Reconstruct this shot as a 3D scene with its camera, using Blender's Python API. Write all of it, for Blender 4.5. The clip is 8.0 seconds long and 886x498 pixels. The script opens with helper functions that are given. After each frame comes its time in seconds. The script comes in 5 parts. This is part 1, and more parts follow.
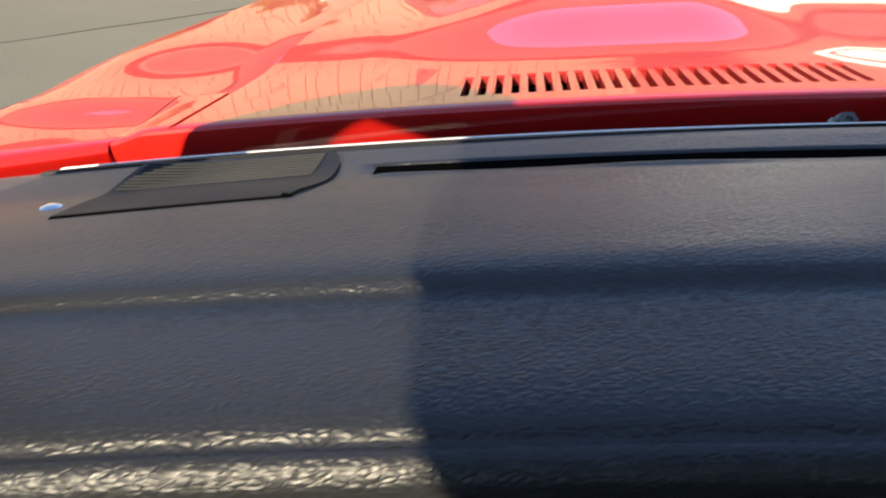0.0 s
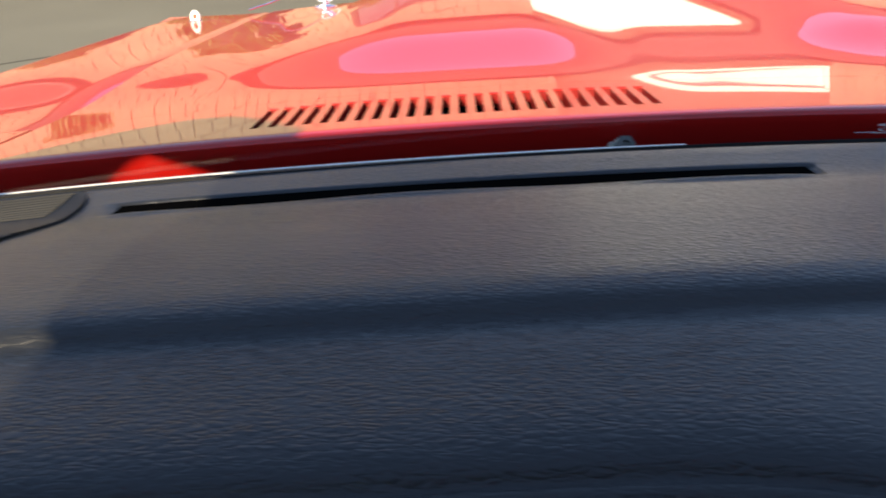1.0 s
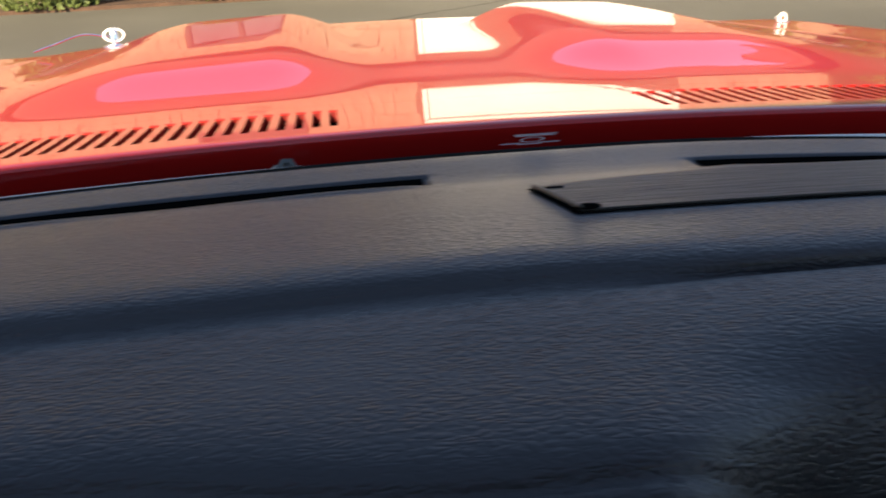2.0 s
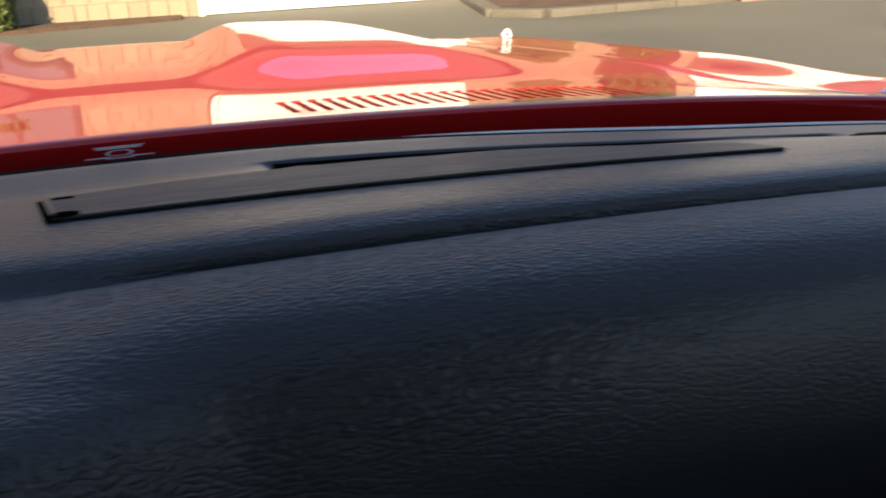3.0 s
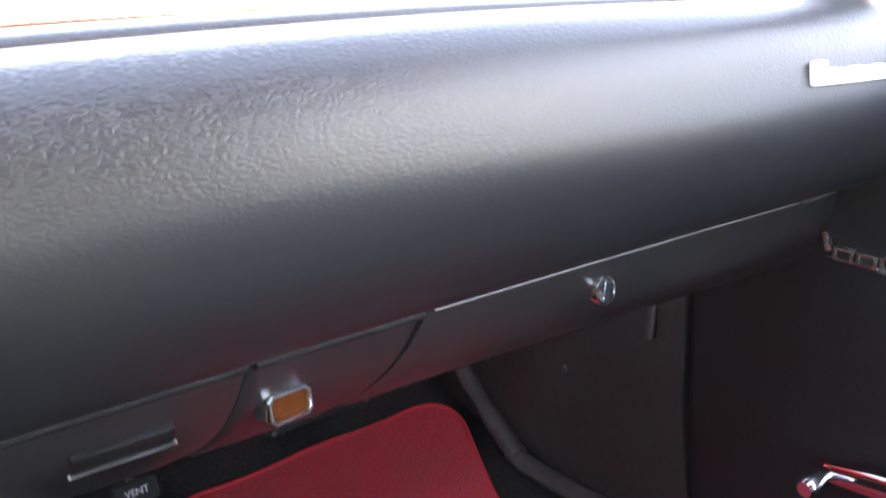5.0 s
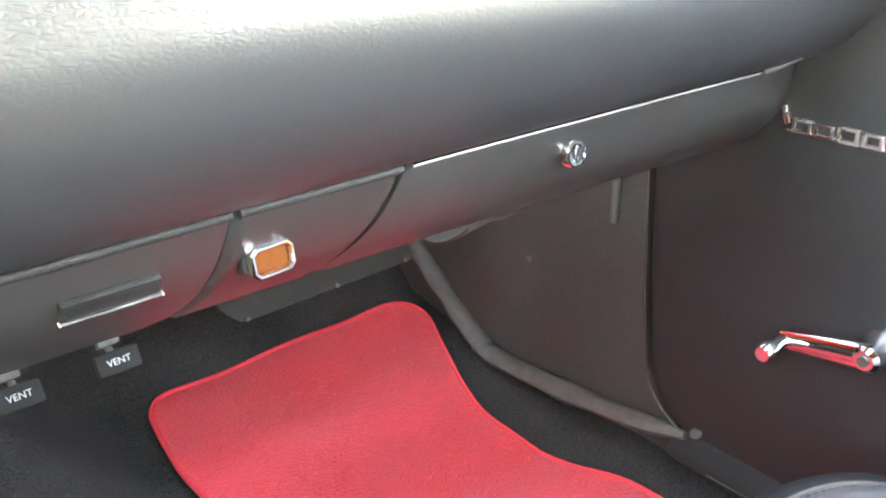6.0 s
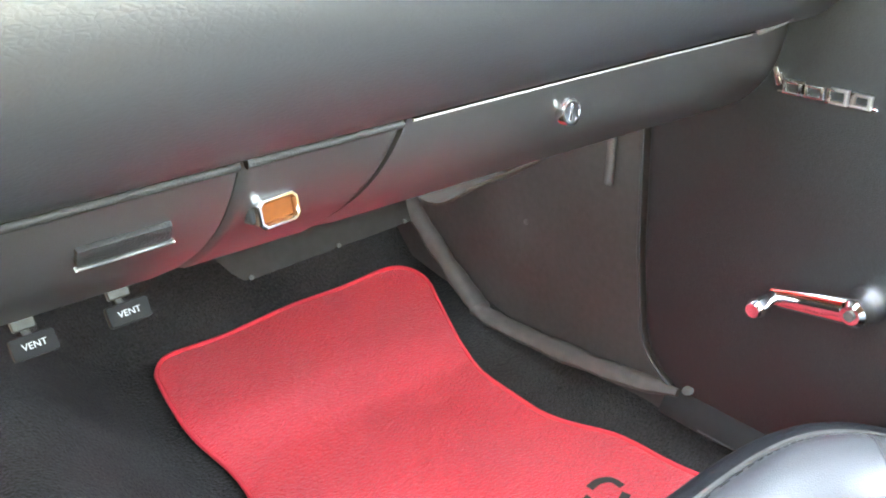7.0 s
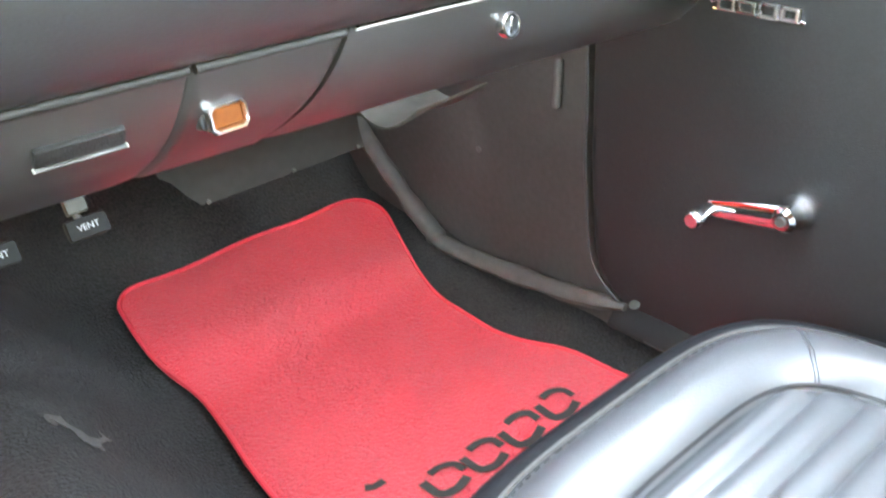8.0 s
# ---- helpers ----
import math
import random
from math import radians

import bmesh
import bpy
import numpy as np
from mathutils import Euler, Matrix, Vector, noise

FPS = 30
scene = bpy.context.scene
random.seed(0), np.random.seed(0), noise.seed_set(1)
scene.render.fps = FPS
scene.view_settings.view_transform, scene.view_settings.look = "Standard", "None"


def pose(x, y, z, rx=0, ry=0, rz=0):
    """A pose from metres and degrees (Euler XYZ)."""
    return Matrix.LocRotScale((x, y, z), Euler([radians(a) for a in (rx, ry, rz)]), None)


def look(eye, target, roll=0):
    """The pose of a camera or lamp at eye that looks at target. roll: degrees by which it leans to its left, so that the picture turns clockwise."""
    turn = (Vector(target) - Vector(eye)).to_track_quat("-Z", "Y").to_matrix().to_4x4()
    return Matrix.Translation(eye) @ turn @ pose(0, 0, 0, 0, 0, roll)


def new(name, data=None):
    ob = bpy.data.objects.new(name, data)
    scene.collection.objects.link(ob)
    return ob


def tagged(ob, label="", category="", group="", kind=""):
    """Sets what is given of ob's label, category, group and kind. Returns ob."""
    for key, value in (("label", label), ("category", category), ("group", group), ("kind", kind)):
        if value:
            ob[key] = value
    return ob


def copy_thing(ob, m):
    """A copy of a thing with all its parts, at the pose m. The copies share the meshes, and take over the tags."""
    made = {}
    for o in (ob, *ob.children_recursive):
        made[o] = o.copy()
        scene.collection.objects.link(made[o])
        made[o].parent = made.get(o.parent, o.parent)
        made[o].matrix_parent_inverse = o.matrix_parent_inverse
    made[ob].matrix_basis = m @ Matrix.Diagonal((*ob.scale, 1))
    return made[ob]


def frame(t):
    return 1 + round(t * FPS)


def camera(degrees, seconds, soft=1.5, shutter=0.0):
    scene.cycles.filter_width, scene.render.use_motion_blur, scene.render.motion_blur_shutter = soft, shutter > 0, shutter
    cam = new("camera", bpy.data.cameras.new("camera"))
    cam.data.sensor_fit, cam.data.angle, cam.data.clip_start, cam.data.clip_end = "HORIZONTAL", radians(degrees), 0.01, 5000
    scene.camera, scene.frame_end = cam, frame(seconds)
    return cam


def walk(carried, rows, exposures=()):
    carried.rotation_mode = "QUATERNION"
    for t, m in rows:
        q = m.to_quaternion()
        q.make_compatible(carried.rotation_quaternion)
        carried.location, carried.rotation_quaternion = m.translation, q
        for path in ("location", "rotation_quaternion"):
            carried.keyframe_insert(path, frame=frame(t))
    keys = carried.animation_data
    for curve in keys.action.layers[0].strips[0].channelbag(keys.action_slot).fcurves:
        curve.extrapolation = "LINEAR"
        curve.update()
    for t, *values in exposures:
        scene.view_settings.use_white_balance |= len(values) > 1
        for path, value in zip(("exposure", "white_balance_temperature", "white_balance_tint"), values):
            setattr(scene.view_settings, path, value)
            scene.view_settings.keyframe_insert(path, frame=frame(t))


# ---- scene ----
# A red muscle car seen from its own cabin, parked on a lane in front of a row of garages.
# x to the car's right, y ahead, z up from the asphalt.

cam = camera(53.08, 8.0, soft=1.9, shutter=0.4)
PATH = [
    (0.0, pose(-0.3804, -0.4942, 1.0953, 65.758, 1.071, 4.881)),
    (0.5, pose(-0.3387, -0.4763, 1.1039, 66.781, 1.131, 3.393)),
    (1.0, pose(-0.2718, -0.4707, 1.0919, 67.281, 1.419, 0.708)),
    (1.2, pose(-0.2367, -0.4658, 1.0851, 67.538, 1.730, -0.713)),
    (2.3, pose(-0.0853, -0.4776, 1.0695, 69.942, 1.748, -10.495)),
    (2.5, pose(-0.0569, -0.4723, 1.0599, 70.178, 1.497, -12.902)),
    (3.0, pose(0.0082, -0.4875, 1.0558, 70.644, 1.936, -19.969)),
    (3.5, pose(0.0453, -0.5017, 1.0579, 72.010, 2.133, -24.520)),
    (4.0, pose(0.0619, -0.5054, 1.0531, 72.631, 1.710, -27.200)),
    (4.3, pose(0.0389, -0.5343, 1.0345, 72.897, 1.345, -32.139)),
    (4.5, pose(0.0182, -0.5513, 1.0106, 72.943, 1.589, -33.538)),
    (4.7, pose(0.0133, -0.5751, 1.0015, 71.418, 2.378, -36.525)),
    (5.0, pose(0.0039, -0.6072, 0.9937, 70.028, 2.416, -36.186)),
    (5.2, pose(-0.0016, -0.6105, 0.9824, 68.849, 2.253, -36.622)),
    (6.3, pose(-0.0303, -0.6207, 0.9517, 64.581, 2.351, -39.889)),
    (6.5, pose(-0.0329, -0.6231, 0.9496, 64.172, 2.370, -39.873)),
    (7.0, pose(-0.0408, -0.6364, 0.9520, 63.683, 2.356, -39.490)),
    (7.5, pose(-0.0468, -0.6512, 0.9481, 62.903, 2.548, -40.224)),
    (8.0, pose(-0.0592, -0.6769, 0.9363, 60.482, 2.526, -42.112)),
]
EXPOSURES = [(0.0, 1.85, 8200, 12), (1.2, 1.65, 8700, 12), (2.3, 1.5, 9400, 15), (3.5, 1.45, 9300, 15), (4.0, 1.12, 8900, 15), (4.3, 1.3, 8600, 15), (4.5, 2.55, 8900, 17), (4.8, 4.85, 12500, 23), (5.2, 6.6, 18500, 26), (6.3, 7.9, 26000, 13), (8.0, 7.95, 26000, 12)]
walk(cam, PATH, EXPOSURES)

# ---- light ----
SUN_AZ, SUN_EL = radians(198), radians(25.3)   # compass style: 0 is +y, turning to +x
world = bpy.data.worlds.new("world")
scene.world = world
world.use_nodes = True
sky = world.node_tree.nodes.new("ShaderNodeTexSky")
sky.sky_type = "NISHITA"
sky.sun_disc = False
sky.sun_elevation, sky.sun_rotation = SUN_EL, SUN_AZ
back = world.node_tree.nodes["Background"]
sky.altitude, sky.air_density, sky.dust_density, sky.ozone_density = 1800, 0.8, 0.0, 3.5
back.inputs["Strength"].default_value = 0.14
world.node_tree.links.new(sky.outputs[0], back.inputs["Color"])
sun_data = bpy.data.lights.new("sun", "SUN")
sun_data.energy, sun_data.angle, sun_data.color = 5.0, radians(0.6), (1.0, 0.92, 0.80)
sun = new("sun", sun_data)
sun_from = Vector((math.sin(SUN_AZ) * math.cos(SUN_EL), math.cos(SUN_AZ) * math.cos(SUN_EL), math.sin(SUN_EL)))
sun.matrix_world = look(sun_from * 30, (0, 0, 0))


# ---- materials ----
def material(name, base, rough=0.5, metal=0.0, vary=0.15, grain=40.0, bump=0.0, bump_scale=200.0, stain=3.0, coat=0.0,
             spec=0.5, stretch=(1, 1, 1), sheen=0.0, per_piece=0.0, bump_kind="noise", rough_vary=0.08, coat_rough=0.015, smooth_below=None):
    """A surface with variation at two scales, grain and relief at real size."""
    m = bpy.data.materials.new(name)
    m.use_nodes = True
    nt = m.node_tree
    N, Lk = nt.nodes, nt.links
    p = N["Principled BSDF"]
    p.inputs["Metallic"].default_value = metal
    p.inputs["Specular IOR Level"].default_value = spec
    p.inputs["Coat Weight"].default_value = coat
    p.inputs["Coat Roughness"].default_value = coat_rough
    p.inputs["Sheen Weight"].default_value = sheen
    tc = N.new("ShaderNodeTexCoord")
    mp = N.new("ShaderNodeMapping")
    mp.inputs["Scale"].default_value = stretch
    Lk.new(tc.outputs["Object"], mp.inputs["Vector"])

    def tex(scale, detail):
        n = N.new("ShaderNodeTexNoise")
        n.inputs["Scale"].default_value = scale
        n.inputs["Detail"].default_value = detail
        Lk.new(mp.outputs[0], n.inputs["Vector"])
        return n.outputs["Fac"]
    fine, broad = tex(grain, 6), tex(stain, 4)
    add = N.new("ShaderNodeMath")
    add.operation = "ADD"
    Lk.new(fine, add.inputs[0])
    Lk.new(broad, add.inputs[1])
    total = add.outputs[0]
    if per_piece:
        info = N.new("ShaderNodeObjectInfo")
        mul = N.new("ShaderNodeMath")
        mul.operation = "MULTIPLY_ADD"
        mul.inputs[1].default_value, mul.inputs[2].default_value = per_piece, -per_piece / 2
        Lk.new(info.outputs["Random"], mul.inputs[0])
        a2 = N.new("ShaderNodeMath")
        Lk.new(total, a2.inputs[0])
        Lk.new(mul.outputs[0], a2.inputs[1])
        total = a2.outputs[0]
    ramp = N.new("ShaderNodeMapRange")
    ramp.inputs["From Min"].default_value, ramp.inputs["From Max"].default_value = 0.55, 1.45
    ramp.inputs["To Min"].default_value, ramp.inputs["To Max"].default_value = 1 - vary, 1 + vary
    Lk.new(total, ramp.inputs["Value"])
    col = N.new("ShaderNodeVectorMath")
    col.operation = "SCALE"
    col.inputs[0].default_value = base
    Lk.new(ramp.outputs[0], col.inputs["Scale"])
    Lk.new(col.outputs[0], p.inputs["Base Color"])
    rr = N.new("ShaderNodeMapRange")
    rr.inputs["From Min"].default_value, rr.inputs["From Max"].default_value = 0.3, 0.7
    rr.inputs["To Min"].default_value, rr.inputs["To Max"].default_value = max(rough - rough_vary, 0.02), min(rough + rough_vary, 1)
    Lk.new(broad, rr.inputs["Value"])
    Lk.new(rr.outputs[0], p.inputs["Roughness"])
    if bump:
        b = N.new("ShaderNodeBump")
        b.inputs["Strength"].default_value = 1.0
        b.inputs["Distance"].default_value = bump
        if bump_kind == "leather":
            v = N.new("ShaderNodeTexVoronoi")
            v.feature = "DISTANCE_TO_EDGE"
            v.inputs["Scale"].default_value = bump_scale
            warp = N.new("ShaderNodeTexNoise")
            warp.inputs["Scale"].default_value = bump_scale * 0.5
            Lk.new(mp.outputs[0], warp.inputs["Vector"])
            mixv = N.new("ShaderNodeVectorMath")
            mixv.operation = "MULTIPLY_ADD"
            mixv.inputs[1].default_value = (1.6 / bump_scale,) * 3
            Lk.new(warp.outputs["Color"], mixv.inputs[0])
            Lk.new(mp.outputs[0], mixv.inputs[2])
            Lk.new(mixv.outputs[0], v.inputs["Vector"])
            cl = N.new("ShaderNodeMapRange")
            cl.inputs["From Max"].default_value = 0.34
            Lk.new(v.outputs["Distance"], cl.inputs["Value"])
            # the grain is worn flat in places
            wear = N.new("ShaderNodeMapRange")
            wear.inputs["From Min"].default_value, wear.inputs["From Max"].default_value = 0.25, 0.7
            wear.interpolation_type = "SMOOTHERSTEP"
            wear.inputs["To Min"].default_value = 0.3
            Lk.new(tex(7.0, 3), wear.inputs["Value"])
            mu = N.new("ShaderNodeMath")
            mu.operation = "MULTIPLY"
            Lk.new(cl.outputs[0], mu.inputs[0])
            Lk.new(wear.outputs[0], mu.inputs[1])
            height = mu.outputs[0]
            if smooth_below:
                # the moulded grain runs out on the lower face
                sep = N.new("ShaderNodeSeparateXYZ")
                Lk.new(tc.outputs["Object"], sep.inputs[0])
                run = N.new("ShaderNodeMapRange")
                run.inputs["From Min"].default_value, run.inputs["From Max"].default_value = smooth_below
                run.inputs["To Min"].default_value = 0.2
                Lk.new(sep.outputs["Z"], run.inputs["Value"])
                m2 = N.new("ShaderNodeMath")
                m2.operation = "MULTIPLY"
                Lk.new(height, m2.inputs[0])
                Lk.new(run.outputs[0], m2.inputs[1])
                height = m2.outputs[0]
            Lk.new(height, b.inputs["Height"])
        else:
            Lk.new(tex(bump_scale, 4), b.inputs["Height"])
        Lk.new(b.outputs[0], p.inputs["Normal"])
    return m


def glass_material(name, tint=(0.96, 0.98, 0.97)):
    m = bpy.data.materials.new(name)
    m.use_nodes = True
    nt = m.node_tree
    N, Lk = nt.nodes, nt.links
    N.remove(N["Principled BSDF"])
    tr, gl, mx = N.new("ShaderNodeBsdfTransparent"), N.new("ShaderNodeBsdfGlossy"), N.new("ShaderNodeMixShader")
    tr.inputs["Color"].default_value = (*tint, 1)
    gl.inputs["Roughness"].default_value = 0.01
    mx.inputs[0].default_value = 0.02
    Lk.new(tr.outputs[0], mx.inputs[1])
    Lk.new(gl.outputs[0], mx.inputs[2])
    Lk.new(mx.outputs[0], N["Material Output"].inputs["Surface"])
    return m


RED = material("red_paint", (0.51, 0.012, 0.010), 0.35, vary=0.04, grain=900, stain=2, coat=0.64, spec=0.15, bump=0.00006, bump_scale=14, rough_vary=0.03)
# The body red taken darker for the shade down the louvre slots.
RED_SLOT_SHADE = material("red_slot_shade", (0.16, 0.006, 0.006), 0.38, vary=0.15, grain=120, stain=9, spec=0.4)
VINYL = material("black_padded_vinyl", (0.024, 0.0255, 0.0285), 0.38, vary=0.12, grain=300, bump=0.00028, bump_scale=360, bump_kind="leather", stain=5, spec=0.52, smooth_below=(0.87, 0.94), stretch=(0.55, 1.15, 1.15), rough_vary=0.04)
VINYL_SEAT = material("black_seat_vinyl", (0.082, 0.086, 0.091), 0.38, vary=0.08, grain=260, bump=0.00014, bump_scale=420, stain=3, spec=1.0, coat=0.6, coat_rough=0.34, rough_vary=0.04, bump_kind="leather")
# Matt side vinyl, its colour also darkened for shade on the turned-down edge.
SEAT_SIDE = material("shaded_seat_side_vinyl", (0.014, 0.015, 0.017), 0.60, vary=0.15, grain=220, bump=0.00022, bump_scale=380, stain=5, spec=0.16, bump_kind="leather")
PLASTIC = material("black_plastic", (0.020, 0.021, 0.023), 0.48, vary=0.2, grain=150, bump=0.0001, bump_scale=600, stain=8)
PANEL = material("satin_black_panel", (0.030, 0.0285, 0.0275), 0.36, vary=0.15, grain=150, bump=0.00010, bump_scale=700, stain=6, spec=1.0, coat=0.2, coat_rough=0.30)
DOORCARD = material("black_door_vinyl", (0.019, 0.0185, 0.0185), 0.48, vary=0.2, grain=200, bump=0.0002, bump_scale=400, bump_kind="leather", stain=4, spec=0.35)
# Paler than the door vinyl to make up for the dash's shade.
KICK = material("lightened_kick_board", (0.058, 0.051, 0.047), 0.55, vary=0.25, grain=120, stain=9, bump=0.0003, bump_scale=300, spec=0.3)
TRIM = material("dark_grey_trim", (0.085, 0.074, 0.066), 0.62, vary=0.3, grain=60, stain=14, spec=0.3)
EDGE = material("grey_satin_edge", (0.028, 0.029, 0.028), 0.5, vary=0.15, grain=80, stain=9)
LINT = material("pale_lint", (0.11, 0.108, 0.10), 0.95, vary=0.4, grain=300, bump=0.002, bump_scale=500, spec=0.1)
GRILLE_BLACK = material("dull_black_grille", (0.014, 0.015, 0.017), 0.55, vary=0.2, grain=150, stain=8, spec=0.22)
TAR = material("dark_sealed_crack", (0.045, 0.044, 0.038), 0.9, vary=0.4, grain=40, spec=0.2)
PULL = material("pale_grey_plastic", (0.085, 0.080, 0.075), 0.55, vary=0.2, grain=90, stain=14)
DUCT = material("dusty_duct_plastic", (0.030, 0.026, 0.023), 0.7, vary=0.3, grain=90, stain=12, spec=0.2)
# Unreflecting black that stands in for shade in recesses, seams and holes.
DARK = material("recess_shade_black", (0.003, 0.003, 0.003), 0.95, vary=0.1, spec=0.0)
RUBBER = material("black_rubber", (0.013, 0.013, 0.013), 0.7, vary=0.25, grain=90, spec=0.2)
CHROME = material("chrome", (0.85, 0.86, 0.88), 0.09, metal=1.0, vary=0.05, grain=60, stain=20, rough_vary=0.05)
BADGE = material("brushed_bright_metal", (0.82, 0.83, 0.84), 0.28, metal=1.0, vary=0.08, grain=80, stain=30)
# Near-white in place of chrome: its bright reflections are put into the colour.
BRIGHT = material("white_chrome_glint", (0.80, 0.79, 0.75), 0.35, vary=0.1, grain=90, stain=20)
SATIN = material("satin_edge_strip", (0.36, 0.345, 0.31), 0.4, vary=0.2, grain=90, stain=20)
STEEL = material("dull_steel", (0.09, 0.088, 0.078), 0.5, metal=0.4, vary=0.35, grain=120, stain=25)
GRILLE = material("dark_wood_grain_plate", (0.055, 0.051, 0.047), 0.55, vary=1.0, grain=26, stain=7, stretch=(1, 12, 1), bump=0.0020, bump_scale=24, spec=0.35)
CARPET = material("black_loop_carpet", (0.028, 0.027, 0.026), 0.95, vary=1.0, grain=320, bump=0.007, bump_scale=300, stain=6, sheen=0.04, spec=0.2)
MAT = material("red_loop_carpet", (0.86, 0.036, 0.054), 0.95, vary=0.16, grain=300, bump=0.0075, bump_scale=290, stain=5, sheen=0.15, stretch=(0.7, 1.35, 1))
MAT_EDGE = material("red_mat_binding", (0.84, 0.042, 0.060), 0.8, vary=0.15, grain=300)
DARKLOGO = material("charcoal_embroidery", (0.030, 0.022, 0.018), 0.8, vary=0.2, grain=500)
AMBER = material("amber_lens", (0.15, 0.034, 0.007), 0.45, vary=0.2, grain=300, spec=0.12)
WHITE_INK = material("white_ink", (0.46, 0.47, 0.45), 0.6, vary=0.05)
CARD = material("grey_liner_board", (0.075, 0.072, 0.060), 0.75, vary=0.3, grain=60, stain=14)
ASPHALT = material("grey_asphalt", (0.100, 0.098, 0.078), 0.9, vary=0.28, grain=55, bump=0.004, bump_scale=90, stain=0.5)
CONCRETE = material("weathered_concrete", (0.108, 0.096, 0.076), 0.9, vary=0.4, grain=30, bump=0.004, bump_scale=50, stain=1.2)
APRON = material("brown_paved_apron", (0.27, 0.19, 0.135), 0.9, vary=0.25, grain=20, stain=0.8, bump=0.003, bump_scale=40)
MULCH = material("dark_bark_mulch", (0.075, 0.042, 0.028), 0.95, vary=0.6, grain=35, bump=0.02, bump_scale=25)
SHINGLE = material("tan_wood_shingle", (0.265, 0.215, 0.146), 0.8, vary=0.2, grain=60, stretch=(1, 1, 0.25), bump=0.002, bump_scale=70, per_piece=0.45)
WHITE = material("white_garage_paint", (0.80, 0.80, 0.77), 0.5, vary=0.05, grain=20, stain=1.0)
ROOF = material("brown_asphalt_roofing", (0.13, 0.085, 0.068), 0.95, vary=0.3, grain=25, per_piece=0.4)
FELT = material("dark_building_felt", (0.11, 0.075, 0.045), 0.95, vary=0.2)
PANE = material("dull_window_pane", (0.10, 0.10, 0.11), 0.12, vary=0.2, grain=3)
GUTTER = material("dark_brown_gutter", (0.05, 0.035, 0.03), 0.5, vary=0.1)
LEAF = material("yew_leaf_green", (0.090, 0.125, 0.034), 0.6, vary=0.35, grain=6, stain=2.5)
TWIG = material("brown_twig", (0.06, 0.042, 0.028), 0.9, vary=0.3)
BLACKPAINT = material("black_car_paint", (0.008, 0.010, 0.014), 0.14, vary=0.1, spec=0.5, rough_vary=0.05)
TAN = material("tan_trim_and_reflection", (0.20, 0.16, 0.11), 0.6, vary=0.2, grain=80)
LAMP = material("headlamp_glass", (0.7, 0.72, 0.72), 0.12, vary=0.05, coat=0.6)
HEADLINER = material("black_headliner", (0.05, 0.049, 0.047), 0.9, vary=0.1, grain=150, bump=0.0005)
SEALANT = material("pale_crumbly_sealant", (0.34, 0.32, 0.27), 0.9, vary=0.4, grain=300, bump=0.001, bump_scale=500)
INK = bpy.data.materials.new("translucent_glass_print")
INK.use_nodes = True
_tl = INK.node_tree.nodes.new("ShaderNodeBsdfTranslucent")
_tl.inputs["Color"].default_value = (0.35, 0.35, 0.35, 1)
INK.node_tree.links.new(_tl.outputs[0], INK.node_tree.nodes["Material Output"].inputs["Surface"])
ORANGE = material("orange_plastic", (0.65, 0.16, 0.03), 0.5, vary=0.1)
GLASS = glass_material("windscreen_glass")
# Tints set dark to dim the light that enters the cabin.
SIDE_GLASS = glass_material("sun_dimming_side_glass", (0.42, 0.435, 0.425))
TINTED = glass_material("dimming_rear_glass", (0.26, 0.28, 0.27))


# ---- mesh tools ----
def obj(name, bm, mat, parent=None, label="", smooth=True, mats=None):
    me = bpy.data.meshes.new(name)
    bmesh.ops.recalc_face_normals(bm, faces=bm.faces)
    bm.to_mesh(me)
    bm.free()
    me.materials.append(mat)
    if smooth:
        me.shade_smooth()
        me.set_sharp_from_angle(angle=radians(38))
    ob = new(name, me)
    if parent is not None:
        ob.parent = parent
    if label:
        tagged(ob, label)
    return ob


def part(name, bm, mat, parent, label="", smooth=True):
    return obj(name, bm, mat, parent, label, smooth)


def thing(name, label, category, group="", kind="", at=(0, 0, 0)):
    ob = new(name)
    ob.empty_display_size = 0.1
    ob.location = at
    return tagged(ob, label, category, group, kind)


def smooth01(a, b, v):
    t = min(max((v - a) / (b - a), 0.0), 1.0)
    return t * t * (3 - 2 * t)


def box(size, at=(0, 0, 0), turn=None, bevel=0.0, seg=2, bm=None):
    bm = bm or bmesh.new()
    got = bmesh.ops.create_cube(bm, size=1.0)["verts"]
    bmesh.ops.scale(bm, vec=size, verts=got)
    if bevel:
        edges = list({e for v in got for e in v.link_edges})
        r = bmesh.ops.bevel(bm, geom=edges, offset=bevel, segments=seg, affect="EDGES", profile=0.6)
        got = list({v for f in r["faces"] for v in f.verts} | {v for v in got if v.is_valid})
    m = Matrix.Translation(at) @ (turn.to_4x4() if turn is not None else Matrix())
    bmesh.ops.transform(bm, matrix=m, verts=got)
    return bm


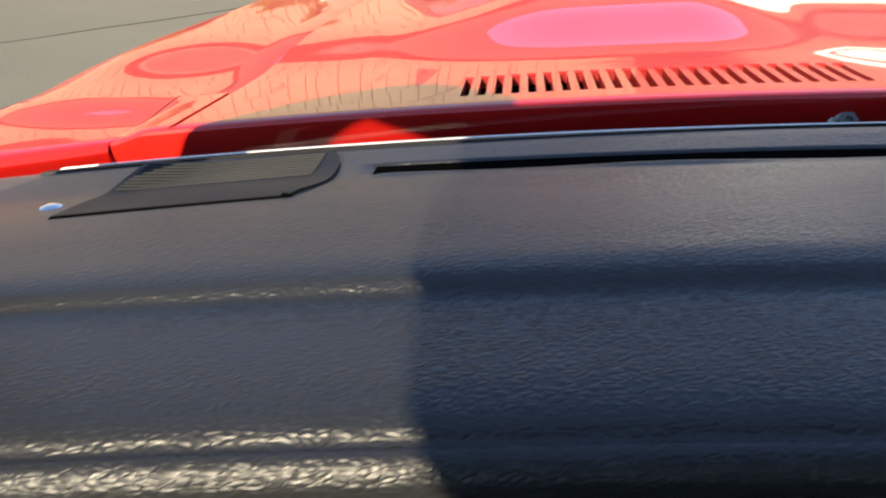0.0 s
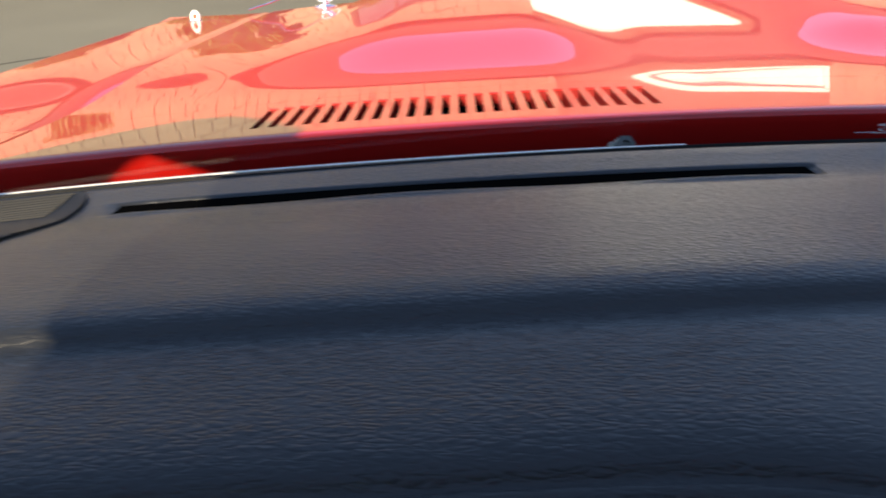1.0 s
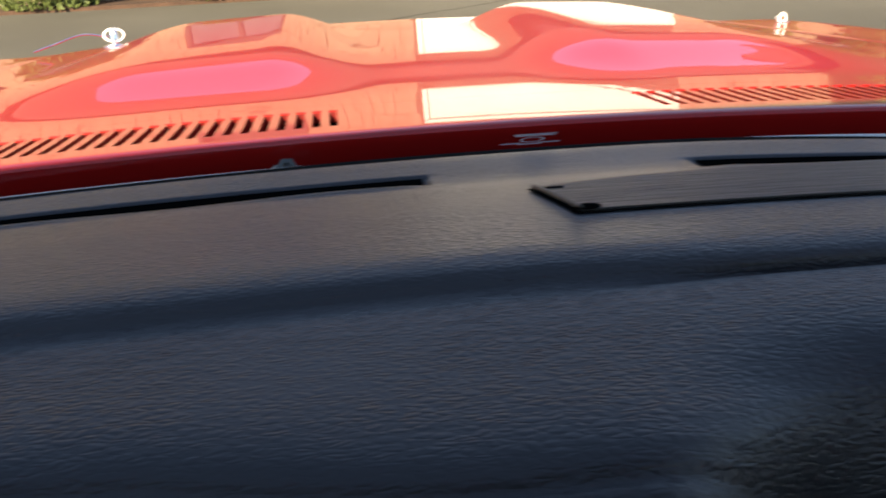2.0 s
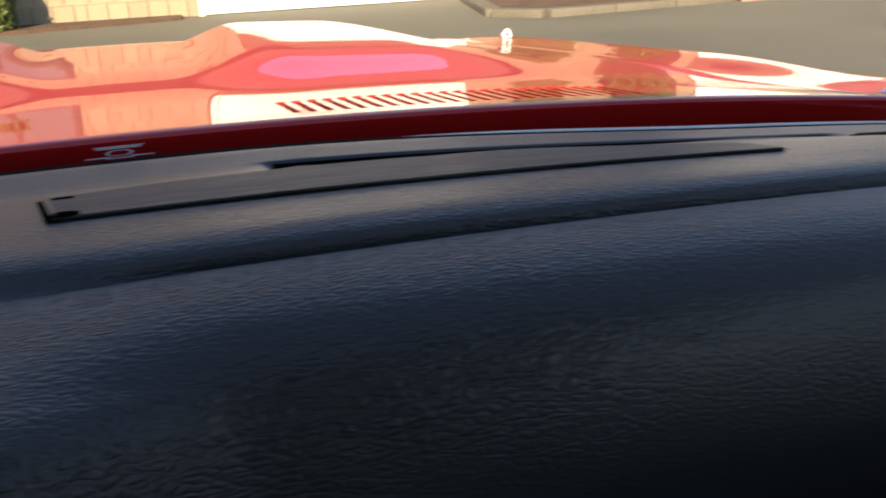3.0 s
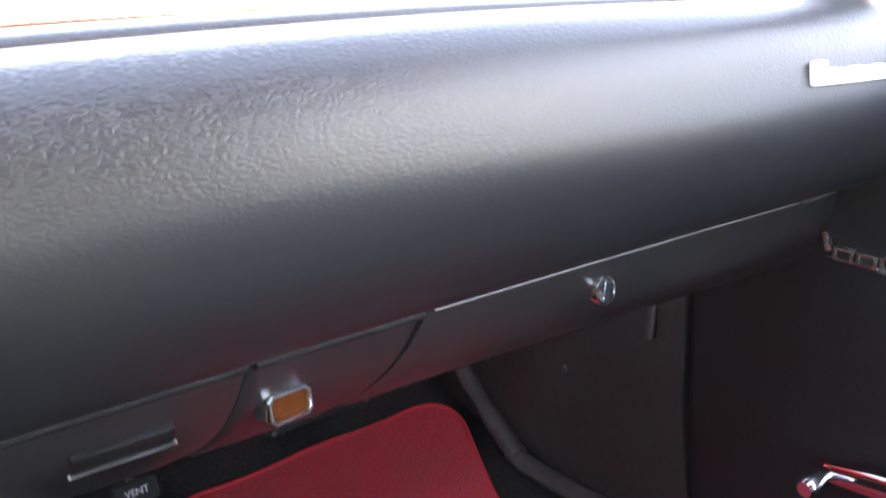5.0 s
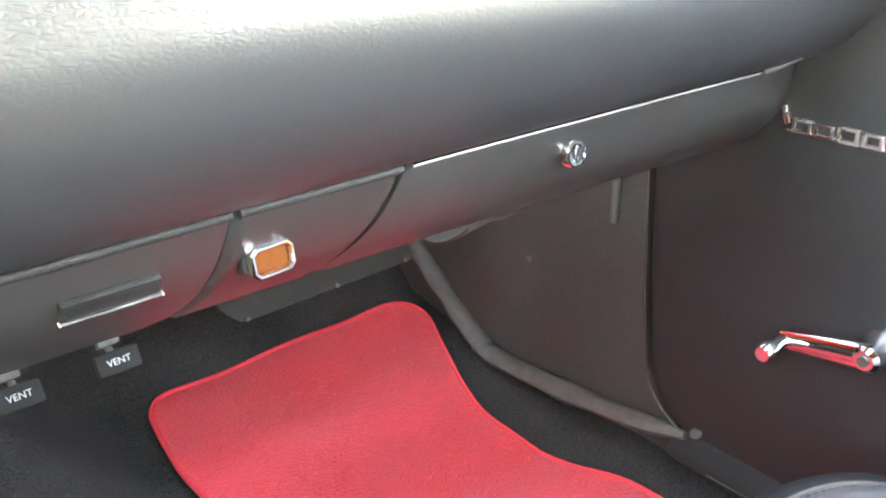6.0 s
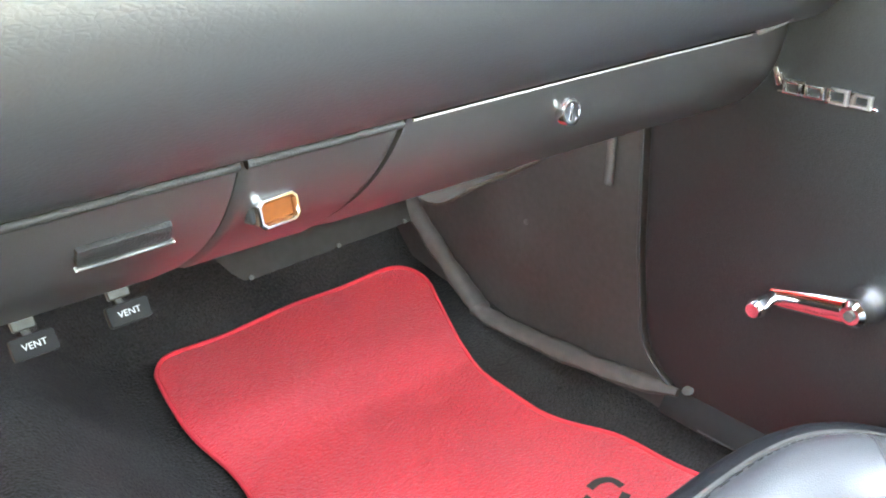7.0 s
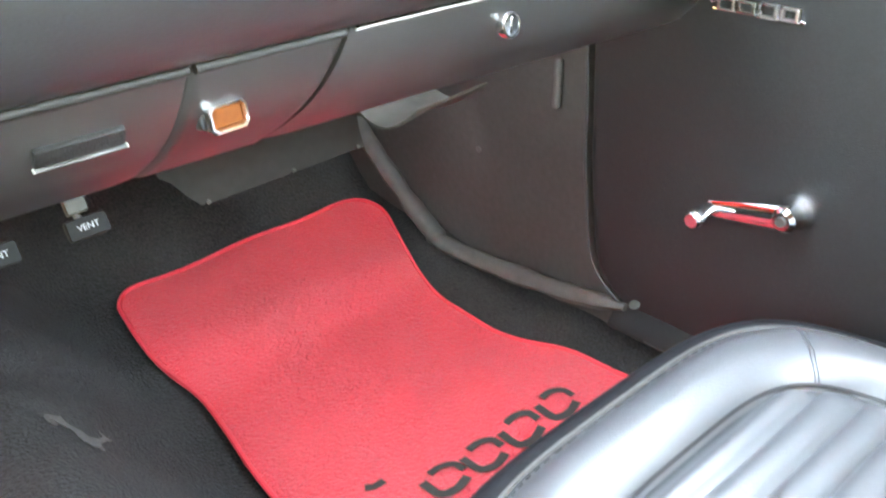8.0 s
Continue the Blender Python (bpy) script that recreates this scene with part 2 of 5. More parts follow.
def sheet(fn, us, vs, thick=0.0, down=(0, 0, -1), bm=None):
    """A surface fn(u, v) over two lists, closed to a slab of that thickness."""
    bm = bm or bmesh.new()
    top = [[bm.verts.new(fn(u, v)) for v in vs] for u in us]
    nu, nv = len(us), len(vs)

    def faces(g, flip):
        for i in range(nu - 1):
            for j in range(nv - 1):
                q = (g[i][j], g[i + 1][j], g[i + 1][j + 1], g[i][j + 1])
                bm.faces.new(q[::-1] if flip else q)
    faces(top, False)
    if thick:
        d = Vector(down) * thick
        low = [[bm.verts.new(v.co + d) for v in row] for row in top]
        faces(low, True)
        ring_t = [top[i][0] for i in range(nu)] + [top[-1][j] for j in range(1, nv)] + [top[i][-1] for i in range(nu - 2, -1, -1)] + [top[0][j] for j in range(nv - 2, 0, -1)]
        ring_l = [low[i][0] for i in range(nu)] + [low[-1][j] for j in range(1, nv)] + [low[i][-1] for i in range(nu - 2, -1, -1)] + [low[0][j] for j in range(nv - 2, 0, -1)]
        n = len(ring_t)
        for k in range(n):
            bm.faces.new((ring_t[k], ring_l[k], ring_l[(k + 1) % n], ring_t[(k + 1) % n]))
    return bm


def line(a, b, n):
    return [a + (b - a) * i / (n - 1) for i in range(n)]


def spline(pts, n):
    """n points along a Catmull-Rom curve through pts."""
    pts = [Vector(p) for p in pts]
    ext = [2 * pts[0] - pts[1]] + pts + [2 * pts[-1] - pts[-2]]
    out = []
    for k in range(n):
        s = k / (n - 1) * (len(pts) - 1)
        i = min(int(s), len(pts) - 2)
        t = s - i
        p0, p1, p2, p3 = ext[i:i + 4]
        out.append(0.5 * ((2 * p1) + (p2 - p0) * t + (2 * p0 - 5 * p1 + 4 * p2 - p3) * t * t + (3 * p1 - p0 - 3 * p2 + p3) * t ** 3))
    return out


def tube(pts, r, sides=8, flat=1.0, up=(0, 0, 1), bm=None, taper=None):
    """A round or flattened rod along the points."""
    bm = bm or bmesh.new()
    pts = [Vector(p) for p in pts]
    rings = []
    for i, p in enumerate(pts):
        d = (pts[min(i + 1, len(pts) - 1)] - pts[max(i - 1, 0)]).normalized()
        side = d.cross(Vector(up))
        if side.length < 1e-4:
            side = d.cross(Vector((0, 1, 0)))
        side.normalize()
        top = side.cross(d)
        k = taper(i / (len(pts) - 1)) if taper else 1.0
        rings.append([bm.verts.new(p + side * math.cos(a) * r * k + top * math.sin(a) * r * k * flat)
                      for a in (2 * math.pi * j / sides for j in range(sides))])
    for a, b in zip(rings, rings[1:]):
        for j in range(sides):
            bm.faces.new((a[j], a[(j + 1) % sides], b[(j + 1) % sides], b[j]))
    bm.faces.new(rings[0])
    bm.faces.new(rings[-1][::-1])
    return bm


def lathe(profile, sides=24, axis=(0, 0, 1), at=(0, 0, 0), bm=None):
    """A turned body: profile of (radius, height) along the axis."""
    bm = bm or bmesh.new()
    q = Vector(axis).to_track_quat("Z", "Y").to_matrix().to_4x4()
    m = Matrix.Translation(at) @ q
    rings = [[bm.verts.new(m @ Vector((r * math.cos(2 * math.pi * j / sides), r * math.sin(2 * math.pi * j / sides), h))) for j in range(sides)] for r, h in profile]
    for a, b in zip(rings, rings[1:]):
        for j in range(sides):
            bm.faces.new((a[j], a[(j + 1) % sides], b[(j + 1) % sides], b[j]))
    bm.faces.new(rings[0][::-1])
    bm.faces.new(rings[-1])
    return bm


def prism(outline, z0, z1, bevel=0.0, bm=None):
    """A flat slab with the outline given in x and y."""
    bm = bm or bmesh.new()
    low = [bm.verts.new((x, y, z0)) for x, y in outline]
    top = [bm.verts.new((x, y, z1)) for x, y in outline]
    n = len(outline)
    bm.faces.new(low[::-1])
    cap = bm.faces.new(top)
    for k in range(n):
        bm.faces.new((low[k], low[(k + 1) % n], top[(k + 1) % n], top[k]))
    if bevel:
        bmesh.ops.bevel(bm, geom=list(cap.edges), offset=bevel, segments=2, affect="EDGES")
    return bm


# ---- the red car's outer body ----
def crown(x):
    return -0.076 * x * x


def hood_line(y):
    """Height of the hood's centre line: falling from the cowl, level in a shallow rise, then falling to the nose."""
    pts = ((0.08, 0.9430), (0.129, 0.9402), (0.19, 0.9361), (0.25, 0.9317), (0.30, 0.9282), (0.36, 0.9243), (0.42, 0.9232), (0.53, 0.9244), (0.60, 0.9236), (0.70, 0.9190), (0.90, 0.9090), (1.22, 0.8930), (1.38, 0.882), (1.45, 0.868), (1.48, 0.83))
    for (a, za), (b, zb) in zip(pts, pts[1:]):
        if y <= b:
            t = (y - a) / (b - a)
            return za + (zb - za) * t
    return pts[-1][1]


HOOD_Y = line(0.08, 1.48, 141)
_raw = np.array([hood_line(y) for y in HOOD_Y])
for _ in range(10):
    _raw[1:-1] = (_raw[:-2] + 2 * _raw[1:-1] + _raw[2:]) / 4


def hood_centre(y):
    return float(np.interp(y, HOOD_Y, _raw))


def scoop(x, y):
    """The two long raised scoops on the hood: a smooth ramp, a level back, and an open front edge."""
    a = abs(x)
    across = smooth01(0.065, 0.200, a) * (1 - smooth01(0.33, 0.555, a))
    along = (0.0055 * smooth01(0.15, 0.42, y) + 0.0147 * smooth01(0.308, 0.530, y) + 0.0158 * smooth01(0.43, 1.044, y)) * (1 - smooth01(1.045, 1.06, y))
    return across * along


def body_z(x, y):
    a = abs(x)
    z = hood_centre(y) + crown(x) + scoop(x, y)
    # the fender's top swells to a soft ridge and turns over to the side
    z += 0.012 * smooth01(0.66, 0.84, a) * (1 - smooth01(0.845, 0.905, a))
    return z


def rear_edge(x):
    """Where the cowl panel ends towards the windscreen."""
    return 0.129 + 0.004 * x * x


car = thing("red_car", "glossy red two-door muscle car parked on asphalt", "car")
HOOD_GAP = 0.64


def cowl_and_hood():
    # hood: from a cut line ahead of the louvred cowl to the nose
    ys = line(0.2784, 1.455, 110)
    xs = line(-HOOD_GAP, HOOD_GAP, 110)
    hood = part("hood", sheet(lambda x, y: (x, y, body_z(x, y)), xs, ys, 0.012), RED, car, "glossy red hood with two raised scoops")
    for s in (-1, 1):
        # Black block in place of the shade inside the scoop's mouth.
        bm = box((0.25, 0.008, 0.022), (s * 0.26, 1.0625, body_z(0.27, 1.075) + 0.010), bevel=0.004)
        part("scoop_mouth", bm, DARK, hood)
    # cowl panel between the hood's rear edge and the windscreen, with its rolled rear lip
    lip = [(0.0, 0.0), (-0.0028, -0.0010), (-0.0042, -0.0034), (-0.0036, -0.0066), (-0.0030, -0.0090), (0.0105, -0.0420), (0.0300, -0.0880)]
    cut_xs = [s * (c + d) for s in (-1, 1) for c in SLOT_X for d in (-SLOT_W, SLOT_W)]
    groove = [s * d for s in (-1, 1) for d in (0.6405, 0.6415, 0.6445, 0.6455)]
    xs = sorted(cut_xs + groove + line(-0.690, -0.652, 8) + line(-0.634, -0.44, 16) + line(-0.112, 0.112, 20) + line(0.44, 0.634, 16) + line(0.652, 0.690, 8))

    def cowl_row(x):
        e = rear_edge(x)
        drop = 0.006 * smooth01(0.662, 0.690, abs(x))
        cut = 0.006 if 0.641 < abs(x) < 0.645 else 0.0
        drop_at = lambda y: drop * (1 - smooth01(0.19, 0.272, y))
        col = [(x, e + dy, body_z(x, e) + dz - drop) for dy, dz in reversed(lip)]
        ys = line(e, SLOT_Y0, 4)[1:] + line(SLOT_Y0, SLOT_Y1, 4)[1:] + line(SLOT_Y1, 0.278, 4)[1:]
        return col + [(x, y, body_z(x, y) - drop_at(y) - cut) for y in ys]
    bm = bmesh.new()
    cols = [[bm.verts.new(p) for p in cowl_row(x)] for x in xs]
    k0 = len(lip) + 2
    for i, (a, b) in enumerate(zip(cols, cols[1:])):
        mid = (xs[i] + xs[i + 1]) / 2
        in_slot = any(abs(abs(mid) - c) < SLOT_W * 0.9 for c in SLOT_X)
        for k in range(len(a) - 1):
            if in_slot and k0 <= k < k0 + 3:
                continue
            bm.faces.new((a[k], b[k], b[k + 1], a[k + 1]))
    panel = part("cowl_panel", bm, RED, car, "glossy red cowl panel with rows of louvre slots")
    return hood, panel


SLOTS, SLOT_W, SLOT_Y0, SLOT_Y1 = 24, 0.0032, 0.168, 0.243
SLOT_X = [0.127 + (0.424 - 0.127) * k / (SLOTS - 1) for k in range(SLOTS)]
hood, cowl_panel = cowl_and_hood()


def louvre(x):
    """The walls of one slot, going down through the panel, in red darkened for shade."""
    bm = bmesh.new()
    ys = line(SLOT_Y0, SLOT_Y1, 4)
    ring = [(x - SLOT_W, y) for y in ys] + [(x + SLOT_W, y) for y in reversed(ys)]
    top = [bm.verts.new((a, b, body_z(a, b))) for a, b in ring]
    low = [bm.verts.new((a, b, body_z(a, b) - 0.009)) for a, b in ring]
    n = len(ring)
    for k in range(n):
        bm.faces.new((top[k], low[k], low[(k + 1) % n], top[(k + 1) % n]))
    return bm


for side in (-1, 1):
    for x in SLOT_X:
        part("louvre_slot", louvre(side * x), RED_SLOT_SHADE, cowl_panel, smooth=False)
        # rolled rim at the slot's ahead end
        rim = tube([(side * x + d, SLOT_Y1 + 0.0012, body_z(x, SLOT_Y1)) for d in line(-SLOT_W - 0.0006, SLOT_W + 0.0006, 4)], 0.0010, 6)
        part("louvre_rim", rim, RED, cowl_panel)
# Black sheet below the slots, standing for their unlit depth.
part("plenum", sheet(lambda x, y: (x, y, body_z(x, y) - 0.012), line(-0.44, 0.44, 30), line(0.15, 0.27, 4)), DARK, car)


def fender(s):
    xs = [HOOD_GAP + 0.006, 0.66, 0.68, 0.70, 0.72, 0.74, 0.76, 0.78, 0.80, 0.815, 0.83, 0.845, 0.86, 0.87, 0.88, 0.89, 0.90]
    ys = line(0.2784, 1.47, 60)

    def top(x, y):
        return (s * x, y, body_z(x, y) - (0.0 if x > HOOD_GAP + 0.007 else 0.004))
    bm = sheet(top, xs, ys)
    # the flank below the ridge
    side = [(0.90, 0.0), (0.911, -0.025), (0.922, -0.08), (0.935, -0.16), (0.942, -0.27), (0.932, -0.40), (0.90, -0.56)]
    sheet(lambda k, y: (s * side[k][0], y, body_z(0.90, y) + side[k][1]), list(range(len(side))), ys, bm=bm)
    bmesh.ops.remove_doubles(bm, verts=bm.verts, dist=0.0005)
    f = part("fender", bm, RED, car, "glossy red front fender")
    # rear corner of the fender beside the windscreen: a lower top with a rolled edge
    cx = [0.6912, 0.692, 0.705, 0.72, 0.735, 0.75, 0.77, 0.79, 0.81, 0.83, 0.85, 0.87, 0.89, 0.90]

    def corner(x, k):
        e = 0.127 - 0.62 * (x - 0.692)
        fall = [(0.085, -0.088), (-0.0005, -0.0110), (-0.0030, -0.0070), (0.0, -0.002), (0.006, 0.0)]
        dy, dz = fall[k] if k < 5 else (0.0, 0.0)
        y = e + dy if k < 5 else e + 0.006 + (0.2785 - e - 0.006) * (k - 4) / 10
        z = body_z(x, max(y, 0.09)) - 0.007 * (1 - smooth01(0.18, 0.2785, y)) + dz
        return (s * x, y, z - (0.02 if x < 0.6915 else 0.0))
    bm = sheet(corner, cx, list(range(15)))
    sheet(lambda k, y: (s * side[k][0], y, body_z(0.90, max(y, 0.09)) + side[k][1] - 0.007 * (1 - smooth01(0.18, 0.2785, y))), list(range(len(side))), line(0.005, 0.2785, 24), bm=bm)
    bmesh.ops.remove_doubles(bm, verts=bm.verts, dist=0.0005)
    part("fender_corner", bm, RED, car)
    # turn signal repeater on the fender's ridge
    x, y = s * 0.762, 1.221
    z = body_z(0.762, 1.221)
    ind = part("turn_signal_indicator", lathe([(0.011, -0.004), (0.011, 0.001), (0.008, 0.003)], 20, at=(x, y, z)), CHROME, f, "chrome fender-top turn signal")
    hoop = [(x - 0.0065 * math.cos(a), y, z + 0.002 + 0.0145 * math.sin(a) ** 0.7) for a in line(0.001, math.pi - 0.001, 18)]
    # Hoop and body take the near-white that stands for chrome's reflections.
    part("signal_hood", tube(hoop, 0.0030, 8, up=(0, 1, 0)), BRIGHT, f)
    part("signal_body", box((0.010, 0.022, 0.009), (x, y + 0.010, z + 0.006), bevel=0.003, seg=3), BRIGHT, f)
    part("signal_lens", box((0.007, 0.003, 0.007), (x, y - 0.001, z + 0.008), bevel=0.001), AMBER, f)
    return f


fenders = [fender(-1), fender(1)]


def hood_pin():
    x, y = -0.525, 1.283
    z = body_z(x, y)
    bm = lathe([(0.022, -0.002), (0.022, 0.003), (0.012, 0.005), (0.007, 0.006), (0.007, 0.030), (0.004, 0.034)], 18, at=(x, y, z))
    pin = part("hood_pin", bm, CHROME, hood, "chrome hood pin with clip and lanyard")
    ring = [(x + 0.018 * math.cos(a), y, z + 0.022 + 0.012 * math.sin(a)) for a in line(0, 2 * math.pi, 18)]
    part("clip", tube(ring, 0.0018, 6, up=(0, 1, 0)), CHROME, hood)
    wire = spline([(x - 0.01, y, z + 0.02), (x - 0.06, y + 0.01, z + 0.024), (x - 0.11, y - 0.01, z + 0.010), (x - 0.15, y + 0.01, z - 0.003)], 24)
    part("lanyard", tube(wire, 0.0018, 6), CHROME, hood)


hood_pin()


def antenna_base():
    x, y = 0.731, 0.196
    z = body_z(0.731, 0.196) - 0.005
    part("antenna_base", lathe([(0.011, -0.003), (0.011, 0.001), (0.008, 0.004), (0.006, 0.005)], 24, at=(x, y, z)), CHROME, fenders[1], "chrome aerial base with black cap")
    part("antenna_cap", lathe([(0.0055, 0.005), (0.0062, 0.006), (0.005, 0.009)], 20, at=(x, y, z)), RUBBER, fenders[1])


antenna_base()


def foot_drop(x):
    """How much lower the foot of the glass lies towards the passenger's side."""
    return 0.0095 * smooth01(0.05, 0.45, x)


def windscreen():
    def pane(x, v):
        y = 0.105 - 0.66 * v
        z = 0.925 - 0.075 * x * x + 0.37 * v - 0.03 * v * v
        return (x * (1 - 0.16 * v), y - (0.05 * (1 - v) + 0.19 * smooth01(0.0, 0.3, v) * (1 - v)) * x * x, z)
    bm = sheet(pane, line(-0.70, 0.70, 28), line(0, 1, 14))
    ws = part("windscreen", bm, GLASS, car, "clear raked windscreen")
    ws.visible_shadow = False
    # pale moulding along the lower edge of the glass, its glint in the colour
    for s in (-1, 1):
        rise = 0.0030 if s > 0 else 0.0
        pts = [(x, 0.070 - rise * 0.4, 0.9338 + rise * smooth01(0.05, 0.30, abs(x)) - foot_drop(x) - 0.078 * x * x) for x in line(s * 0.13, s * 0.70, 40)]
        part("windscreen_moulding", tube(pts, 0.0015 if s > 0 else 0.0017, 6), BRIGHT, car, "bright lower windscreen moulding")
    # black gasket behind it
    pts = [(x, 0.076, 0.924 - foot_drop(x) - 0.078 * x * x) for x in line(-0.72, 0.72, 50)]
    part("gasket", tube(pts, 0.006, 6), RUBBER, car)
    def seal(x, k):
        w = smooth01(0.06, 0.45, abs(x))
        y, z = ((0.066, 0.9334), (0.060, 0.9374), (0.054 - 0.002 * w, 0.9396), (0.052 - 0.010 * w, 0.9404 + 0.0010 * w), (0.0515 - 0.011 * w, 0.9385))[k]
        return (x, y, z - foot_drop(x) - 0.078 * x * x)
    part("glass_seal", sheet(seal, line(-0.70, 0.70, 70), list(range(5))), RUBBER, car, "black rubber seal at the glass foot")
    # maker's mark etched in the glass: plain strokes
    bm = bmesh.new()

    def on_glass(x, v):
        p = Vector(pane(x, v))
        return p + Vector((0, -0.0015, -0.001))
    for v0, x0, x1 in ((0.057, -0.014, 0.014), (0.053, -0.013, 0.013), (0.030, -0.020, -0.006), (0.030, 0.006, 0.020), (0.027, -0.008, 0.008)):
        a, b, c, d = on_glass(x0, v0), on_glass(x1, v0), on_glass(x1, v0 + 0.0025), on_glass(x0, v0 + 0.0025)
        bm.faces.new([bm.verts.new(p) for p in (a, b, c, d)])
    ring = [on_glass(0.008 * math.cos(a), 0.0415 + 0.008 * math.sin(a)) for a in line(0, 2 * math.pi, 22)]
    for a, b in zip(ring, ring[1:]):
        mid = on_glass(0, 0.0415)
        a2, b2 = a.lerp(mid, 0.18), b.lerp(mid, 0.18)
        bm.faces.new([bm.verts.new(p) for p in (a, b, b2, a2)])
    part("glass_mark", bm, INK, car, smooth=False)
    # rough sealant lump and bolt at the foot of the glass
    bm = bmesh.new()
    for k in range(9):
        a = random.uniform(0, 6.28)
        box((0.010, 0.006, 0.006), (-0.160 + 0.013 * math.cos(a) * random.random(), 0.117, 0.917 + 0.006 * math.sin(a)), Euler((k, k * 2, k)).to_matrix(), 0.002, 1, bm)
    part("sealant", bm, SEALANT, car, "crumbly pale sealant at the glass foot")
    part("bolt", lathe([(0.007, 0), (0.007, 0.004), (0.003, 0.005), (0.003, 0.003)], 6, axis=(0, -0.8, 0.6), at=(-0.160, 0.112, 0.921)), STEEL, car)
    return pane


windscreen()


def cabin_shell():
    """Roof, pillars, rear and sides that close the cabin; unseen ones shaped to block sun."""
    for s in (-1, 1):
        edge = spline([(s * 0.716, -0.031, 0.872), (s * 0.706, -0.071, 0.908), (s * 0.694, -0.144, 0.953), (s * 0.658, -0.32, 1.080), (s * 0.600, -0.52, 1.235)], 20)
        # Unseen left pillar, bowed up so sun on the cowl lip meets dark glass.
        if s < 0:
            edge = spline([(-0.716, -0.031, 0.872), (-0.700, -0.075, 0.950), (-0.675, -0.16, 1.065), (-0.645, -0.30, 1.180), (-0.600, -0.50, 1.250)], 20)
        section = [(0.0, 0.0), (-0.006, -0.012), (-0.010, -0.045), (-0.006, -0.080), (0.004, -0.092), (0.022, -0.085), (0.024, -0.010), (0.010, 0.006)]
        bm = bmesh.new()
        rings = [[bm.verts.new(p + Vector((s * a, b, 0))) for a, b in section] for p in edge]
        for a, b in zip(rings, rings[1:]):
            for k in range(len(section)):
                bm.faces.new((a[k], a[(k + 1) % 8], b[(k + 1) % 8], b[k]))
        pillar = part("windscreen_pillar", bm, PLASTIC, car, "dark windscreen pillar trim")
        part("pillar_seal", tube([p + Vector((-s * 0.002, -0.004, 0)) for p in edge], 0.0045, 8), TAN, pillar, "tan edge seal")
        part("pillar_bead", tube([p + Vector((s * 0.006, -0.094, 0)) for p in edge], 0.003, 6), EDGE, pillar)
        part("pillar_skin", tube([p + Vector((s * 0.040, -0.05, 0.0)) for p in edge], 0.020, 8), RED, car)
        bm = sheet(lambda y, v: (s * (0.60 + 0.14 * (1 - v)), y, 0.90 + 0.37 * v), line(-2.05, -1.40, 6), line(0, 1, 5), 0.03, (s, 0, 0))
        part("rear_pillar", bm, RED, car)
        def glass(y, v):
            # the window's top follows the pillar
            top = float(np.interp(-y, [0.05, 0.08, 0.165, 0.305, 0.50], [0.91, 0.950, 1.065, 1.180, 1.240]))
            z = 0.905 + (top - 0.905) * v
            return (s * (0.725 - 0.118 * (z - 0.905) / 0.335), y, z)
        pane = sheet(glass, line(-1.42, -0.50, 8) + line(-0.44, -0.05, 14), line(0, 1, 6))
        # Unseen pane, added dark to dim the sun on dash and cowl.
        if s < 0:
            part("sun_dimming_pane", pane, SIDE_GLASS, car, "unseen side pane, added dark to dim the sun")
        else:
            pane.free()
    # Unseen rear window, its tint darkened to dim the dash pad.
    part("rear_window", sheet(lambda x, v: (x * (1 + 0.1 * (1 - v)), -2.62 + 0.55 * v, 0.93 + 0.31 * v - 0.05 * x * x), line(-0.6, 0.6, 12), line(0, 1, 6)), TINTED, car, "unseen rear window, tinted to dim the dash pad")
    roof = sheet(lambda x, y: (x, y, 1.285 - 0.05 * x * x - 0.03 * ((y + 1.1) / 0.6) ** 2), line(-0.600, 0.600, 16), line(-2.08, -0.49, 18), 0.035)
    part("roof", roof, RED, car)
    lining = sheet(lambda x, y: (x, y, 1.242 - 0.05 * x * x - 0.03 * ((y + 1.1) / 0.6) ** 2), line(-0.585, 0.585, 16), line(-2.06, -0.52, 18), 0.006)
    part("headliner", lining, HEADLINER, car)
    part("side_panel", box((0.06, 1.40, 0.58), (-0.765, -0.66, 0.585), bevel=0.01), DOORCARD, car)
    part("kick_wall", box((0.04, 0.50, 0.50), (-0.75, 0.27, 0.53), bevel=0.01), DOORCARD, car)
    part("rear_shelf", box((1.40, 0.55, 0.03), (0, -1.95, 0.90), bevel=0.008), PLASTIC, car)
    part("rear_deck", sheet(lambda x, y: (x, y, 0.93 - 0.05 * x * x - 0.04 * (y + 2.2) ** 2), line(-0.86, 0.86, 10), line(-3.0, -2.2, 8), 0.03), RED, car)
    part("rear_bulkhead", box((1.40, 0.05, 0.66), (0, -1.72, 0.57), bevel=0.01), CARPET, car)
    part("firewall", box((1.40, 0.03, 0.56), (0, 0.53, 0.55), bevel=0.005), CARPET, car)
    for s in (-1, 1):
        part("rear_quarter_trim", box((0.10, 0.60, 0.64), (s * 0.77, -1.60, 0.57), bevel=0.01), DOORCARD, car)
    for s in (-1, 1):
        for y in (0.86, -1.88):
            w = part("wheel", lathe([(0.20, -0.10), (0.315, -0.10), (0.325, -0.06), (0.325, 0.06), (0.315, 0.10), (0.20, 0.10)], 32, axis=(1, 0, 0), at=(s * 0.78, y, 0.325)), RUBBER, car)
            part("rim", lathe([(0.05, -0.09), (0.20, -0.095), (0.20, 0.095), (0.05, 0.09)], 24, axis=(1, 0, 0), at=(s * 0.78, y, 0.325)), CHROME, w)
